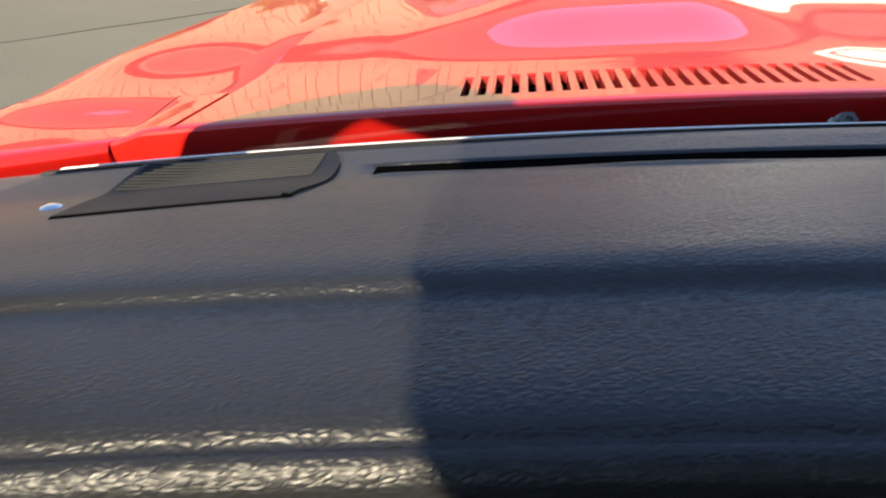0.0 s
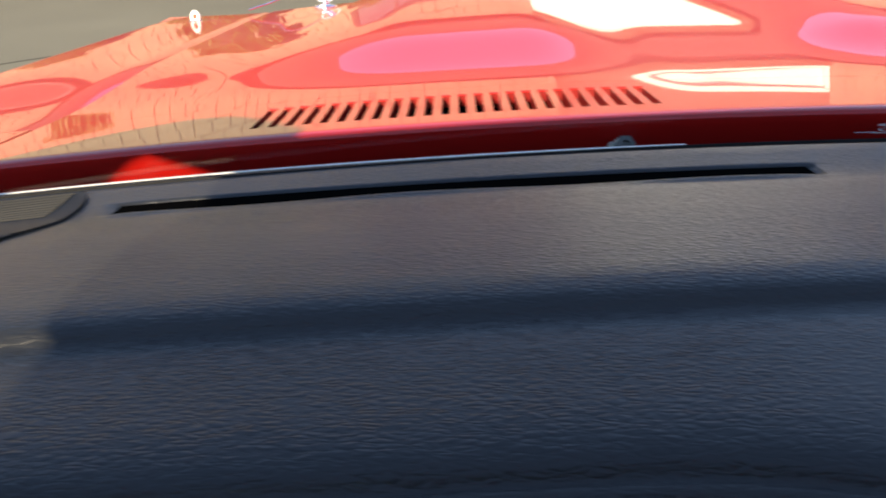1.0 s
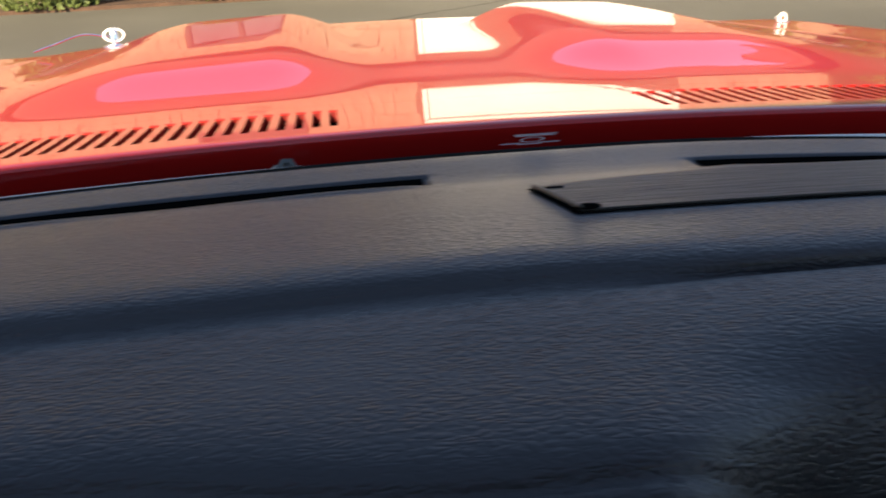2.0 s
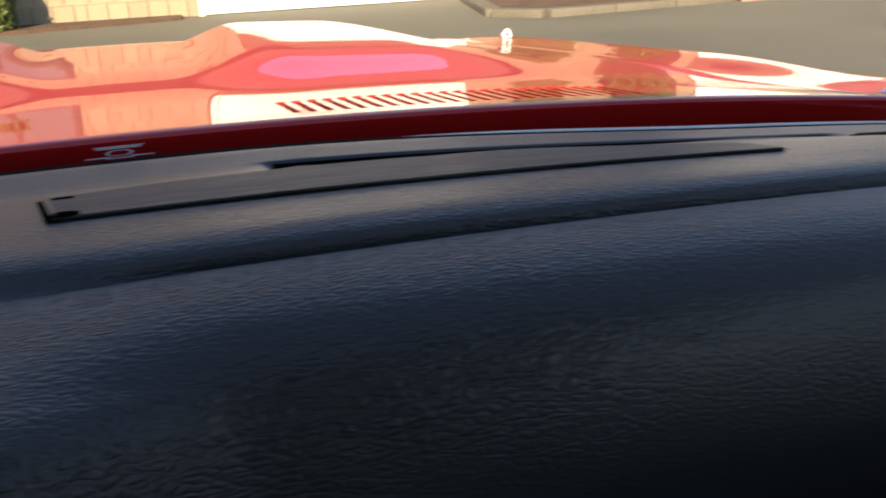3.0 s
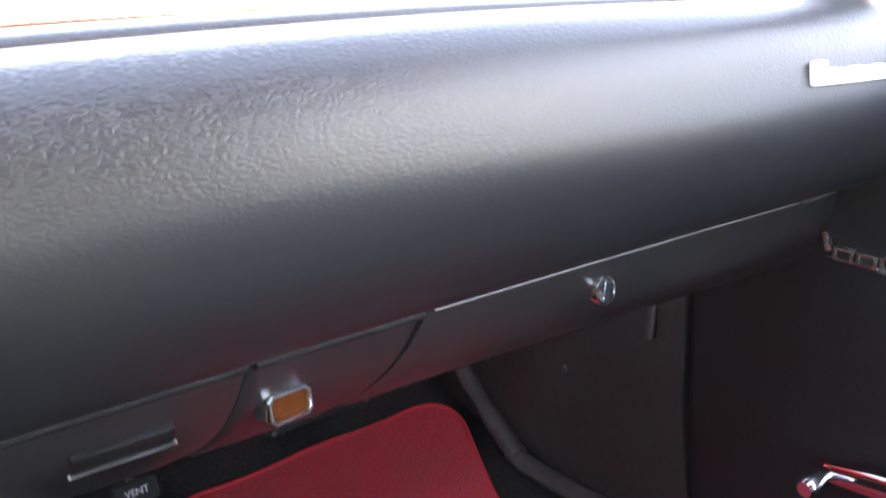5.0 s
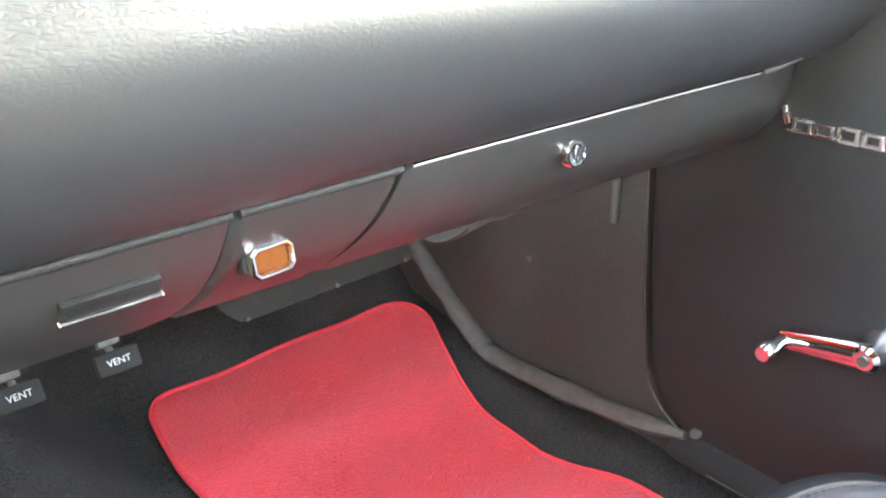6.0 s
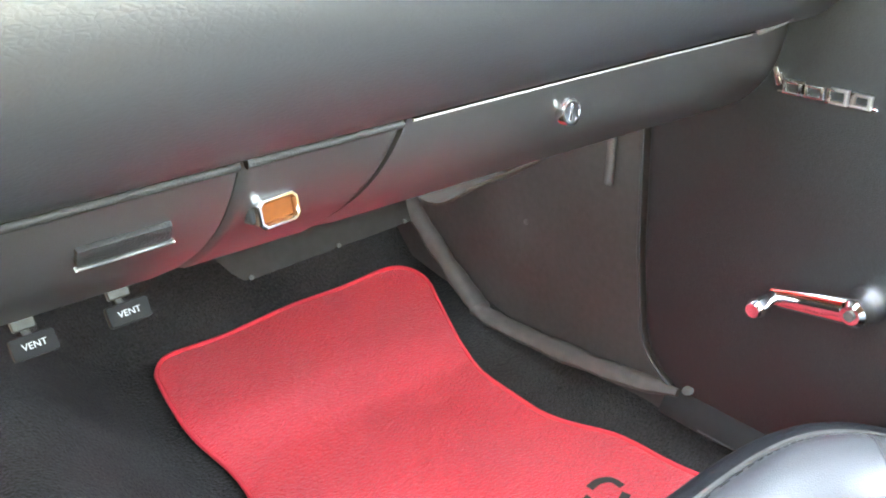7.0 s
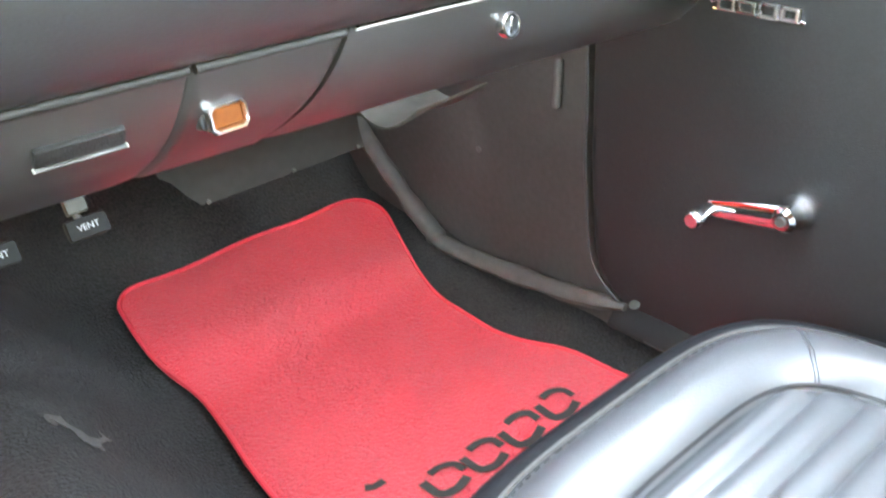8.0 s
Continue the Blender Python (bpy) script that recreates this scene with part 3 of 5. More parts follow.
    for s in (-1, 1):
        side = [(0.90, 0.915), (0.925, 0.86), (0.942, 0.70), (0.932, 0.55), (0.90, 0.34), (0.86, 0.27)]
        part("door_skin", sheet(lambda k, y: (s * side[k][0], y, side[k][1]), list(range(6)), line(-1.30, 0.000, 20), 0.015, (-s, 0, 0)), RED, car)
        part("quarter_panel", sheet(lambda k, y: (s * (side[k][0] - 0.05 * smooth01(2.2, 3.0, -y)), y, side[k][1] + 0.02 * smooth01(1.3, 1.8, -y)), list(range(6)), line(-3.02, -1.304, 30), 0.015, (-s, 0, 0)), RED, car)
        part("belt_trim", sheet(lambda x, y: (s * x, y, 0.912 + 0.02 * smooth01(1.3, 1.8, -y)), [0.73, 0.80, 0.90], line(-2.2, -0.25, 16), 0.01), RED, car)
    part("tail_panel", sheet(lambda x, z: (x, -3.03 + 0.03 * x * x - 0.04 * (z - 0.6), z), line(-0.86, 0.86, 16), line(0.30, 0.92, 8), 0.04, (0, 1, 0)), RED, car)
    part("rear_glass_surround", box((1.36, 0.06, 0.03), (0, -2.66, 0.925), bevel=0.008), RED, car)
    part("nose", sheet(lambda x, z: (x, 1.50 + 0.05 * math.cos(x * 1.6) - 0.03 * (z - 0.6) ** 2, z), line(-0.90, 0.90, 20), line(0.30, 0.825, 8), 0.10, (0, -1, 0)), RED, car)


cabin_shell()


# ---- dashboard ----
dash = thing("dashboard", "black padded vinyl dashboard with blue sky sheen", "dashboard", at=(0, 0, 0))
# sections in y and z, from the glass to the lower edge: passenger side and driver's side
TOP_FRONT = [(0.056, 0.905), (0.055, 0.930), (0.048, 0.9388), (0.036, 0.9409), (0.020, 0.9409), (0.008, 0.9408), (-0.006, 0.9410), (-0.022, 0.9424), (-0.05, 0.9474), (-0.09, 0.9532), (-0.13, 0.9572)]
TOP_PASS = TOP_FRONT + [(-0.158, 0.9592), (-0.172, 0.9599), (-0.180, 0.9598), (-0.1865, 0.9590), (-0.1904, 0.9577), (-0.1922, 0.9560), (-0.1930, 0.9536), (-0.1936, 0.9512), (-0.1948, 0.9502)]
TOP_DRIV = TOP_FRONT + [(-0.158, 0.9592), (-0.170, 0.9597), (-0.178, 0.9593), (-0.1838, 0.9582), (-0.1874, 0.9564), (-0.1893, 0.9548), (-0.1910, 0.9537), (-0.1936, 0.9532), (-0.1956, 0.9531)]
PASS = [(-0.1948, 0.9502), (-0.1962, 0.9510), (-0.1978, 0.9528), (-0.2010, 0.9543), (-0.208, 0.9551), (-0.220, 0.9553), (-0.232, 0.9543), (-0.2455, 0.9508), (-0.2570, 0.9420), (-0.2640, 0.9285), (-0.2685, 0.9130), (-0.2714, 0.8970), (-0.2722, 0.8840), (-0.2702, 0.8680), (-0.2640, 0.8490), (-0.2530, 0.8290), (-0.2380, 0.8090), (-0.220, 0.793), (-0.20, 0.7855), (-0.16, 0.782)]
DRIV = [(-0.1956, 0.9531), (-0.198, 0.9532), (-0.203, 0.9536), (-0.215, 0.9540), (-0.238, 0.9534), (-0.252, 0.9526), (-0.2630, 0.9508), (-0.2692, 0.9484), (-0.2720, 0.9458), (-0.2738, 0.9449), (-0.2760, 0.9452), (-0.2790, 0.9438), (-0.2815, 0.9405), (-0.2825, 0.9350), (-0.2795, 0.9280), (-0.26, 0.92), (-0.20, 0.91)]
PAD_N = 240
TOP_N = 150


def slot_y(x):
    return -0.006 - 0.006 * smooth01(0, 0.2, x)


def pad_point(x, k):
    """Point k of PAD_N round the pad's section at x."""
    w = smooth01(-0.035, 0.055, -x)
    s = k / (PAD_N - 1)
    y, z = PASS_C[k][0] * (1 - w) + DRIV_C[k][0] * w, PASS_C[k][1] * (1 - w) + DRIV_C[k][1] * w
    rear = min(max((0.05 - y) / 0.25, 0), 1)
    low = min(max((0.93 - z) / 0.14, 0), 1) * (1 - w)
    y += x * x * (0.006 * (1 - rear) - 0.045 * rear + 0.013 * low)
    z += x * x * (-0.080 * (1 - rear) - 0.059 * rear + 0.059 * low) - 0.019 * max(x, 0) * low
    z -= foot_drop(x) * (1 - rear)
    # the hood over the dials reaches further back at its inner end
    y -= 0.024 * w * (1 - smooth01(0.09, 0.22, -x)) * smooth01(0.215, 0.265, -y)
    # the face bellies out towards the door
    y -= 0.0050 * smooth01(0.12, 0.50, x) * math.exp(-((z - 0.862) / 0.028) ** 2) * rear
    # long demister slots along the glass
    a = abs(x)
    run = smooth01(0.076, 0.088, a) * (1 - smooth01(0.455, 0.470, a))
    half = 0.0105 + 0.0025 * smooth01(0, 0.2, x)
    ys = y - slot_y(x)
    z -= 0.010 * math.exp(-(ys / half) ** 6) * run
    # the lip behind the slot stands a little proud and wavy
    z += 0.0010 * run * math.exp(-((ys + half + 0.004) / 0.004) ** 2) * (1 + 0.6 * math.sin(x * 37))
    return (x, y, z)


def dense(sec, n):
    c = spline([(0, y, z) for y, z in sec], 600)
    d = [0.0]
    for a, b in zip(c, c[1:]):
        # finer steps round the slot and the creases
        f = 5.0 if -0.034 < b.y < 0.012 and b.z > 0.93 else 6.0 if -0.205 < b.y < -0.180 and b.z > 0.94 else 3.0 if -0.285 < b.y < -0.257 and b.z > 0.93 else 1.0
        d.append(d[-1] + (b - a).length * f)
    return [(float(np.interp(d[-1] * k / (n - 1), d, [p.y for p in c])), float(np.interp(d[-1] * k / (n - 1), d, [p.z for p in c]))) for k in range(n)]


PASS_C, DRIV_C = dense(TOP_PASS, TOP_N) + dense(PASS, PAD_N - TOP_N + 1)[1:], dense(TOP_DRIV, TOP_N) + dense(DRIV, PAD_N - TOP_N + 1)[1:]


def pad():
    xs = line(-0.765, 0.70, 188)
    bm = sheet(pad_point, xs, list(range(PAD_N)))
    ob = part("dash_pad", bm, VINYL, dash, "black grained vinyl crash pad with long demister slots")
    # Near-flush black sheets stand in for the shade down the slots.
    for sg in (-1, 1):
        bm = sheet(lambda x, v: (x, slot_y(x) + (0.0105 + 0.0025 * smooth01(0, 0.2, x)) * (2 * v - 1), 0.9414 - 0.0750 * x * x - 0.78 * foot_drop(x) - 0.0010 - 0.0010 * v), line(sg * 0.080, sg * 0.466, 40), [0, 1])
        part("demister_slot", bm, DARK, dash, "black sheet for the shade in the demister slot")
    return ob


dash_pad = pad()


def pad_top(x, y):
    """Height of the pad's top at x and y."""
    best = [pad_point(x, k) for k in range(0, PAD_N)]
    best = [p for p in best if p[2] > 0.915]
    return float(np.interp(-y, [-p[1] for p in best], [p[2] for p in best]))


def lower_panel_point(x, v):
    """The panel under the pad: v 0 at its upper edge, 1 at the lower."""
    yt, zt = -0.198 - 0.032 * x * x, 0.7815 - 0.019 * max(x, 0)
    xx = max(x, -0.1)
    yl, zl = -0.115 - 0.05 * xx - 0.05 * xx * xx, 0.690
    y, z = yt + (yl - yt) * v, zt + (zl - zt) * v
    b = math.sin(math.pi * v) * 0.010
    return (x, y - b * 0.8, z - b * 0.6)


def seam_x(x_top, x_bot, v):
    """The curved ends of the panels."""
    return x_top + (x_bot - x_top) * (v ** 1.25)


def lower_panels():
    # Black sheet behind the panels, standing for the shade in their seams.
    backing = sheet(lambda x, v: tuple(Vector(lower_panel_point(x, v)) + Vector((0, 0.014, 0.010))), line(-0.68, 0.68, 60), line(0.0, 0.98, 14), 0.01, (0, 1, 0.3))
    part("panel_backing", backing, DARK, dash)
    vs = [0.0, 0.012, 0.03] + line(0.06, 1.0, 18)
    made = []
    for name, lab, a, b in (("ashtray_panel", "satin black ashtray panel", (-0.30, -0.30), (0.1628, 0.1438)),
                            ("centre_panel", "satin black panel with courtesy lamp", (0.1636, 0.1446), (0.2760, 0.2380)),
                            ("glove_box_door", "satin black glove box door with chrome lock", (0.2806, 0.2426), (0.70, 0.70))):
        us = line(0, 1, 26)

        def fn(u, v, a=a, b=b):
            x0, x1 = seam_x(a[0], a[1], v), seam_x(b[0], b[1], v)
            p = Vector(lower_panel_point(x0 + (x1 - x0) * u, v))
            # edges roll inwards
            e = min(u, 1 - u) * (x1 - x0)
            r = 0.0016 * max(0.0, 1 - e / 0.0030) ** 2
            return tuple(p + Vector((0, r, r * 0.6)))
        ob = part(name, sheet(fn, us, vs, 0.004, (0, 0.8, 0.6)), PANEL, dash, lab)
        # rolled bright upper edge
        pts = [tuple(Vector(lower_panel_point(x, 0.0)) + Vector((0, -0.002, 0.0005))) for x in line(a[0] + 0.002, min(b[0], 0.642) - 0.002, 40)]
        if name == "glove_box_door":
            part("edge_bead", tube(pts, 0.0011, 8), SATIN, ob, "thin bright edge strip")
            # Black tube put in for the shade between pad and glove box door.
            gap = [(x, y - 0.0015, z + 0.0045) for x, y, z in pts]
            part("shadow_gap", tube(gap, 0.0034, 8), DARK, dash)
        else:
            part("edge_bead", tube(pts, 0.0034, 10), DOORCARD, ob)
        made.append(ob)
    # the bead's short tail at the door end
    pts = spline([tuple(Vector(lower_panel_point(0.643, 0.0)) + Vector((0, -0.001, 0.001))), tuple(Vector(lower_panel_point(0.649, 0.0)) + Vector((0.0, -0.009, 0.004))), tuple(Vector(lower_panel_point(0.656, 0.0)) + Vector((0.002, -0.024, 0.013)))], 10)
    part("edge_tail", tube([q + Vector((0, -0.004, 0.002)) for q in pts], 0.0034, 8, taper=lambda t: 1 - 0.6 * t), PULL, dash)
    return made


ash_panel, centre_panel, glove_door = lower_panels()


def panel_frame(x, v):
    """A turn whose y axis stands off the lower panel there, and the point."""
    p = Vector(lower_panel_point(x, v))
    du = (Vector(lower_panel_point(x + 0.01, v)) - p).normalized()
    dv = (Vector(lower_panel_point(x, v + 0.02)) - p).normalized()
    n = du.cross(dv).normalized()
    if n.y > 0:
        n = -n
    up = -dv
    return Matrix((du, n, up)).transposed(), p, n


def panel_fittings():
    # glove box lock: chrome ring with a thumb blade
    flat = Euler((radians(-8), 0, radians(3))).to_matrix()
    n = flat @ Vector((0, -1, 0))
    p = Vector(lower_panel_point(0.430, 0.27))
    part("lock_button", lathe([(0.0072, 0.0), (0.0100, 0.0), (0.0108, 0.004), (0.0101, 0.0078), (0.0086, 0.0082), (0.0078, 0.0050), (0.0076, 0.001)], 32, axis=n, at=p), CHROME, glove_door, "round chrome glove box lock")
    part("lock_recess", lathe([(0.0079, 0.0), (0.0079, 0.0022), (0.002, 0.0024)], 24, axis=n, at=p), PLASTIC, glove_door)
    part("thumb_blade", box((0.0024, 0.006, 0.0125), p + n * 0.0050, flat @ Matrix.Rotation(radians(18), 3, "Y"), 0.0010, 2), CHROME, glove_door)
    # amber courtesy lamp: black housing let into the panel, chrome bezel with cut corners, sunk lens
    c = Vector((0.1895, -0.1848, 0.7385))
    part("lamp_housing", box((0.031, 0.024, 0.020), c - n * 0.0165 + Vector((-0.0015, 0, 0.0030)), flat, 0.004, 3), PLASTIC, centre_panel)

    def bezel_ring(hx, hz, cut, d):
        pts = [(-hx + cut, -hz), (hx - cut, -hz), (hx, -hz + cut), (hx, hz - cut), (hx - cut, hz), (-hx + cut, hz), (-hx, hz - cut), (-hx, -hz + cut)]
        return [c + flat @ Vector((x, 0, z)) + n * d for x, z in pts]
    bezel = bmesh.new()
    rings = [[bezel.verts.new(q) for q in bezel_ring(*r)] for r in ((0.0142, 0.0094, 0.0030, -0.0060), (0.0146, 0.0098, 0.0034, 0.0010), (0.0136, 0.0088, 0.0032, 0.0030), (0.0124, 0.0076, 0.0026, 0.0030), (0.0112, 0.0064, 0.0020, 0.0006), (0.0110, 0.0062, 0.0020, -0.0060))]
    for ra, rb in zip(rings, rings[1:] + rings[:1]):
        for j in range(8):
            bezel.faces.new((ra[j], ra[(j + 1) % 8], rb[(j + 1) % 8], rb[j]))
    part("lamp_bezel", bezel, CHROME, centre_panel, "chrome lamp bezel with cut corners")
    part("lamp_lens", box((0.0224, 0.004, 0.0128), c - n * 0.0022, flat, 0.001, 1), AMBER, centre_panel, "amber lamp lens")
    # ashtray pull
    turn, p, out = panel_frame(0.096, 0.31)
    part("ashtray_pull", box((0.054, 0.006, 0.0150), p + out * 0.001, turn, 0.0025, 2), DOORCARD, ash_panel)
    part("pull_edge", box((0.055, 0.004, 0.0020), p + out * 0.004 + turn @ Vector((0, 0, -0.0070)), turn, 0.0009, 1), PANEL, ash_panel)
    # Pale blocks put in for the glints at the pull's corners.
    for e in (-1, 1):
        part("pull_tip", box((0.0014, 0.0042, 0.0022), p + out * 0.0042 + turn @ Vector((e * 0.0275, 0, -0.0070)), turn, 0.0008, 1), SATIN, ash_panel, "pale block for the glint on the pull's corner")
    # plain shapes in place of the chrome script on the pad, white for its reflection
    badge = part("chrome_badge", box((0.112, 0.002, 0.004), Vector(badge_point(0.582, 0.8865)) + Vector((0, -0.002, 0)), Euler((radians(-8), radians(3.4), radians(-3))).to_matrix(), 0.0008, 1), BRIGHT, dash, "chrome badge on the pad's face, its reflection painted white")
    x = 0.526
    for k in range(9):
        h = (0.016, 0.0095, 0.0085, 0.0095, 0.0085, 0.0095, 0.0085, 0.015, 0.0095)[k]
        w = 0.0140 if k == 0 else 0.0125
        q = Vector(badge_point(x + w / 2, 0.8935 - 0.06 * (x - 0.526)))
        part("badge_piece", box((w * 1.0, 0.005, h), q + Vector((0, -0.002, (h - 0.010) * 0.3)), Euler((radians(-8), radians(3.4), radians(-3))).to_matrix(), 0.002, 2), BRIGHT, badge)
        x += w * 1.02


def badge_point(x, z):
    ring = [pad_point(x, k) for k in range(PAD_N)]
    ring = [q for q in ring if q[1] < -0.2 and q[2] > 0.85]
    y = float(np.interp(-z, [-q[2] for q in ring], [q[1] for q in ring]))
    return (x, y, z)


panel_fittings()


def centre_grille():
    """The long wood-grain speaker plate let into the pad's top."""
    def plate(grow, up):
        def fn(x, v):
            yf, yr = -0.046 - 1.15 * (x - 0.11) ** 2 + grow, -0.128 - 0.02 * x - grow * 1.6
            y = yf + (yr - yf) * v
            xx = x + (0.008 * v if x < 0.05 else 0.0)
            return (xx, y, pad_top(xx, y) + up)
        return fn
    # Black sheet round the plate, standing for the shade in its gap.
    part("grille_gap", sheet(plate(0.0014, 0.0009), line(-0.0358, 0.3170, 60), line(0, 1, 10)), DARK, dash)
    g = part("speaker_grille", sheet(plate(0.0, 0.0018), line(-0.0330, 0.3150, 60), line(0, 1, 12), 0.0025), GRILLE, dash, "dark wood-grain speaker grille plate")
    lip = [tuple(Vector(plate(0.0, 0.0022)(-0.0325, v))) for v in line(0.02, 0.98, 12)]
    part("plate_lip", tube(lip, 0.0013, 8), EDGE, g, "rolled end of the plate")
    # Slit and hole are black pieces in place of unlit openings.
    part("clip_slit", box((0.009, 0.002, 0.0008), (-0.024, -0.077, pad_top(-0.024, -0.077) + 0.0021), None, 0.0003, 1), DARK, g)
    for x, y in ((-0.021, -0.1245),):
        hole = lathe([(0.0040, 0), (0.0040, 0.0006)], 16)
        bmesh.ops.transform(hole, matrix=Matrix.Translation((x, y, pad_top(x, y) + 0.0019)) @ Matrix.Diagonal((1.5, 0.9, 1, 1)), verts=hole.verts)
        part("screw_hole", hole, DARK, g)


centre_grille()


def corner_grille(s):
    """The ribbed defroster grille at the pad's corner, in a raised frame."""
    front, deep, inner = (0.031, 0.100, 0.488) if s < 0 else (-0.020, 0.058, 0.458)

    def base(u, v):
        # u across from inner to outer end, v from glass to cabin
        x = inner + 0.130 * u + 0.004 * v * u
        c = 0.012 * max(0, 1 - u / 0.10) ** 2 * (abs(2 * v - 0.9)) ** 3
        y = front - 0.006 * u - (deep + 0.013 * u) * v
        return (s * (x + c), y, pad_top(s * x, y) + (0.0024 if s < 0 else 0.0010) - 0.0012 * v * (s < 0))
    g = part("corner_grille", sheet(base, line(0, 1, 30), line(0, 1, 14), 0.006), GRILLE_BLACK, dash, "ribbed black defroster grille")
    for k in range(9):
        v = 0.05 + k * 0.048
        pts = [tuple(Vector(base(u, v)) + Vector((0, 0, 0.0001))) for u in line(0.10, 0.97, 24)]
        part("rib", tube(pts, 0.0011, 6), GRILLE_BLACK, g)
    # Black tube for the shade along the grille's rear edge.
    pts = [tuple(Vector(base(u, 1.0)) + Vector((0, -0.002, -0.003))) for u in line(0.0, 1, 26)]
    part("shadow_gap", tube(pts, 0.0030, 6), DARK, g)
    if s > 0:
        return
    q = base(1.13, 0.72)
    part("screw", lathe([(0.006, 0), (0.006, 0.002), (0.003, 0.0032)], 16, at=(q[0], q[1], q[2] - 0.0028)), CHROME, g, "bright cross-head screw")


corner_grille(-1)
corner_grille(1)


def instrument_panel():
    """Wood-trimmed cluster under the driver's lip."""
    c = part("instrument_panel", sheet(lambda x, v: (x, -0.248 - 0.01 * x * x + 0.05 * v, 0.905 - 0.17 * v), line(-0.66, -0.10, 20), line(0, 1, 8), 0.02, (0, 1, 0)), PLASTIC, dash, "wood-trimmed instrument panel under the pad's lip")
    for x, w in ((-0.502, 0.030), (-0.455, 0.042), (-0.410, 0.032)):
        part("wood_inlay", box((w, 0.006, 0.05), (x, -0.258, 0.884), Euler((radians(-15), 0, 0)).to_matrix(), 0.002, 1), AMBER, c, "orange wood-grain inlay")
        part("inlay_rim", box((0.003, 0.008, 0.05), (x - w / 2 - 0.003, -0.259, 0.884), Euler((radians(-15), radians(8), 0)).to_matrix(), 0.001, 1), CHROME, c)


instrument_panel()


def word(text, size, mat, parent, m, name="lettering"):
    c = bpy.data.curves.new(name, "FONT")
    c.body, c.size, c.extrude, c.align_x, c.align_y = text, size, 0.0004, "CENTER", "CENTER"
    t = new("tmp_text", c)
    dg = bpy.context.evaluated_depsgraph_get()
    me = bpy.data.meshes.new_from_object(t.evaluated_get(dg))
    bpy.data.objects.remove(t)
    me.materials.clear()
    me.materials.append(mat)
    ob = new(name, me)
    ob.parent = parent
    ob.matrix_local = m
    return ob


def vent_knob(x, y, z):
    """A black pull block lettered VENT, on its steel bracket."""
    turn = Euler((radians(-28), radians(-2), radians(-4))).to_matrix()
    k = part("vent_knob", box((0.031, 0.013, 0.0165), (x, y, z), turn, 0.003, 2), RUBBER, dash, "black vent pull lettered in white")
    n = turn @ Vector((0, -1, 0))
    m = Matrix.Translation(Vector((x, y, z)) + n * 0.0069) @ turn.to_4x4() @ Euler((radians(90), 0, 0)).to_matrix().to_4x4()
    word("VENT", 0.0066, WHITE_INK, k, m)
    part("vent_bracket", box((0.016, 0.010, 0.014), (x - 0.002, y + 0.010, z + 0.016), turn, 0.001, 1), STEEL, k)
    part("vent_rod", tube([(x, y + 0.006, z), (x, y + 0.10, z + 0.02)], 0.003, 8), STEEL, k)


vent_knob(0.0610, -0.050, 0.6345)
vent_knob(0.1275, -0.050, 0.6335)


def under_dash():
    # heater duct behind the panel's lower edge
    bm = sheet(lambda x, v: (x, 0.095 - 0.02 * v + 0.02 * math.sin(v * 2), 0.625 - 0.082 * v * (0.45 + 0.55 * smooth01(0.244, 0.290, x))), line(0.246, 0.492, 20), line(0, 1, 6), 0.012, (0, 1, 0.2))
    d = part("heater_duct", bm, DUCT, dash, "dark heater duct under the dash")
    for x in (0.292, 0.395, 0.482):
        part("duct_screw", lathe([(0.0024, 0), (0.0024, 0.002)], 12, axis=(0, -1, 0.3), at=(x, 0.092, 0.546)), STEEL, d)
    part("heater_box", box((0.30, 0.20, 0.14), (0.33, 0.26, 0.64), bevel=0.02), PLASTIC, dash)
    part("tunnel_housing", box((0.26, 0.10, 0.10), (0.05, 0.06, 0.68), bevel=0.015), PLASTIC, dash)
    # sagging liner of the glove box
    bm = sheet(lambda x, v: (x, -0.01 + 0.10 * v, 0.613 - 0.030 * math.sin(v * 2.4) - 0.007 * math.sin((x - 0.47) * 75) * v + 0.04 * (x - 0.48)), line(0.488, 0.590, 24), line(0, 1, 12), 0.003)
    part("glove_box_liner", bm, CARD, dash, "pale sagging glove box liner")


under_dash()


# ---- passenger door, side panel and floor ----
door = thing("car_door", "black vinyl passenger door with chrome fittings", "car door", at=(0, 0, 0))


def seam_y(z):
    """The door's leading edge, curving back at its foot."""
    pts = ((0.315, -0.160), (0.334, -0.128), (0.354, -0.098), (0.374, -0.082), (0.396, -0.075), (0.496, -0.064), (0.646, -0.060), (0.80, -0.05), (0.92, -0.04))
    return float(np.interp(z, [p[0] for p in pts], [p[1] for p in pts]))


def door_x(z):
    return 0.694 + 0.006 * math.sin((z - 0.3) * 2.2)


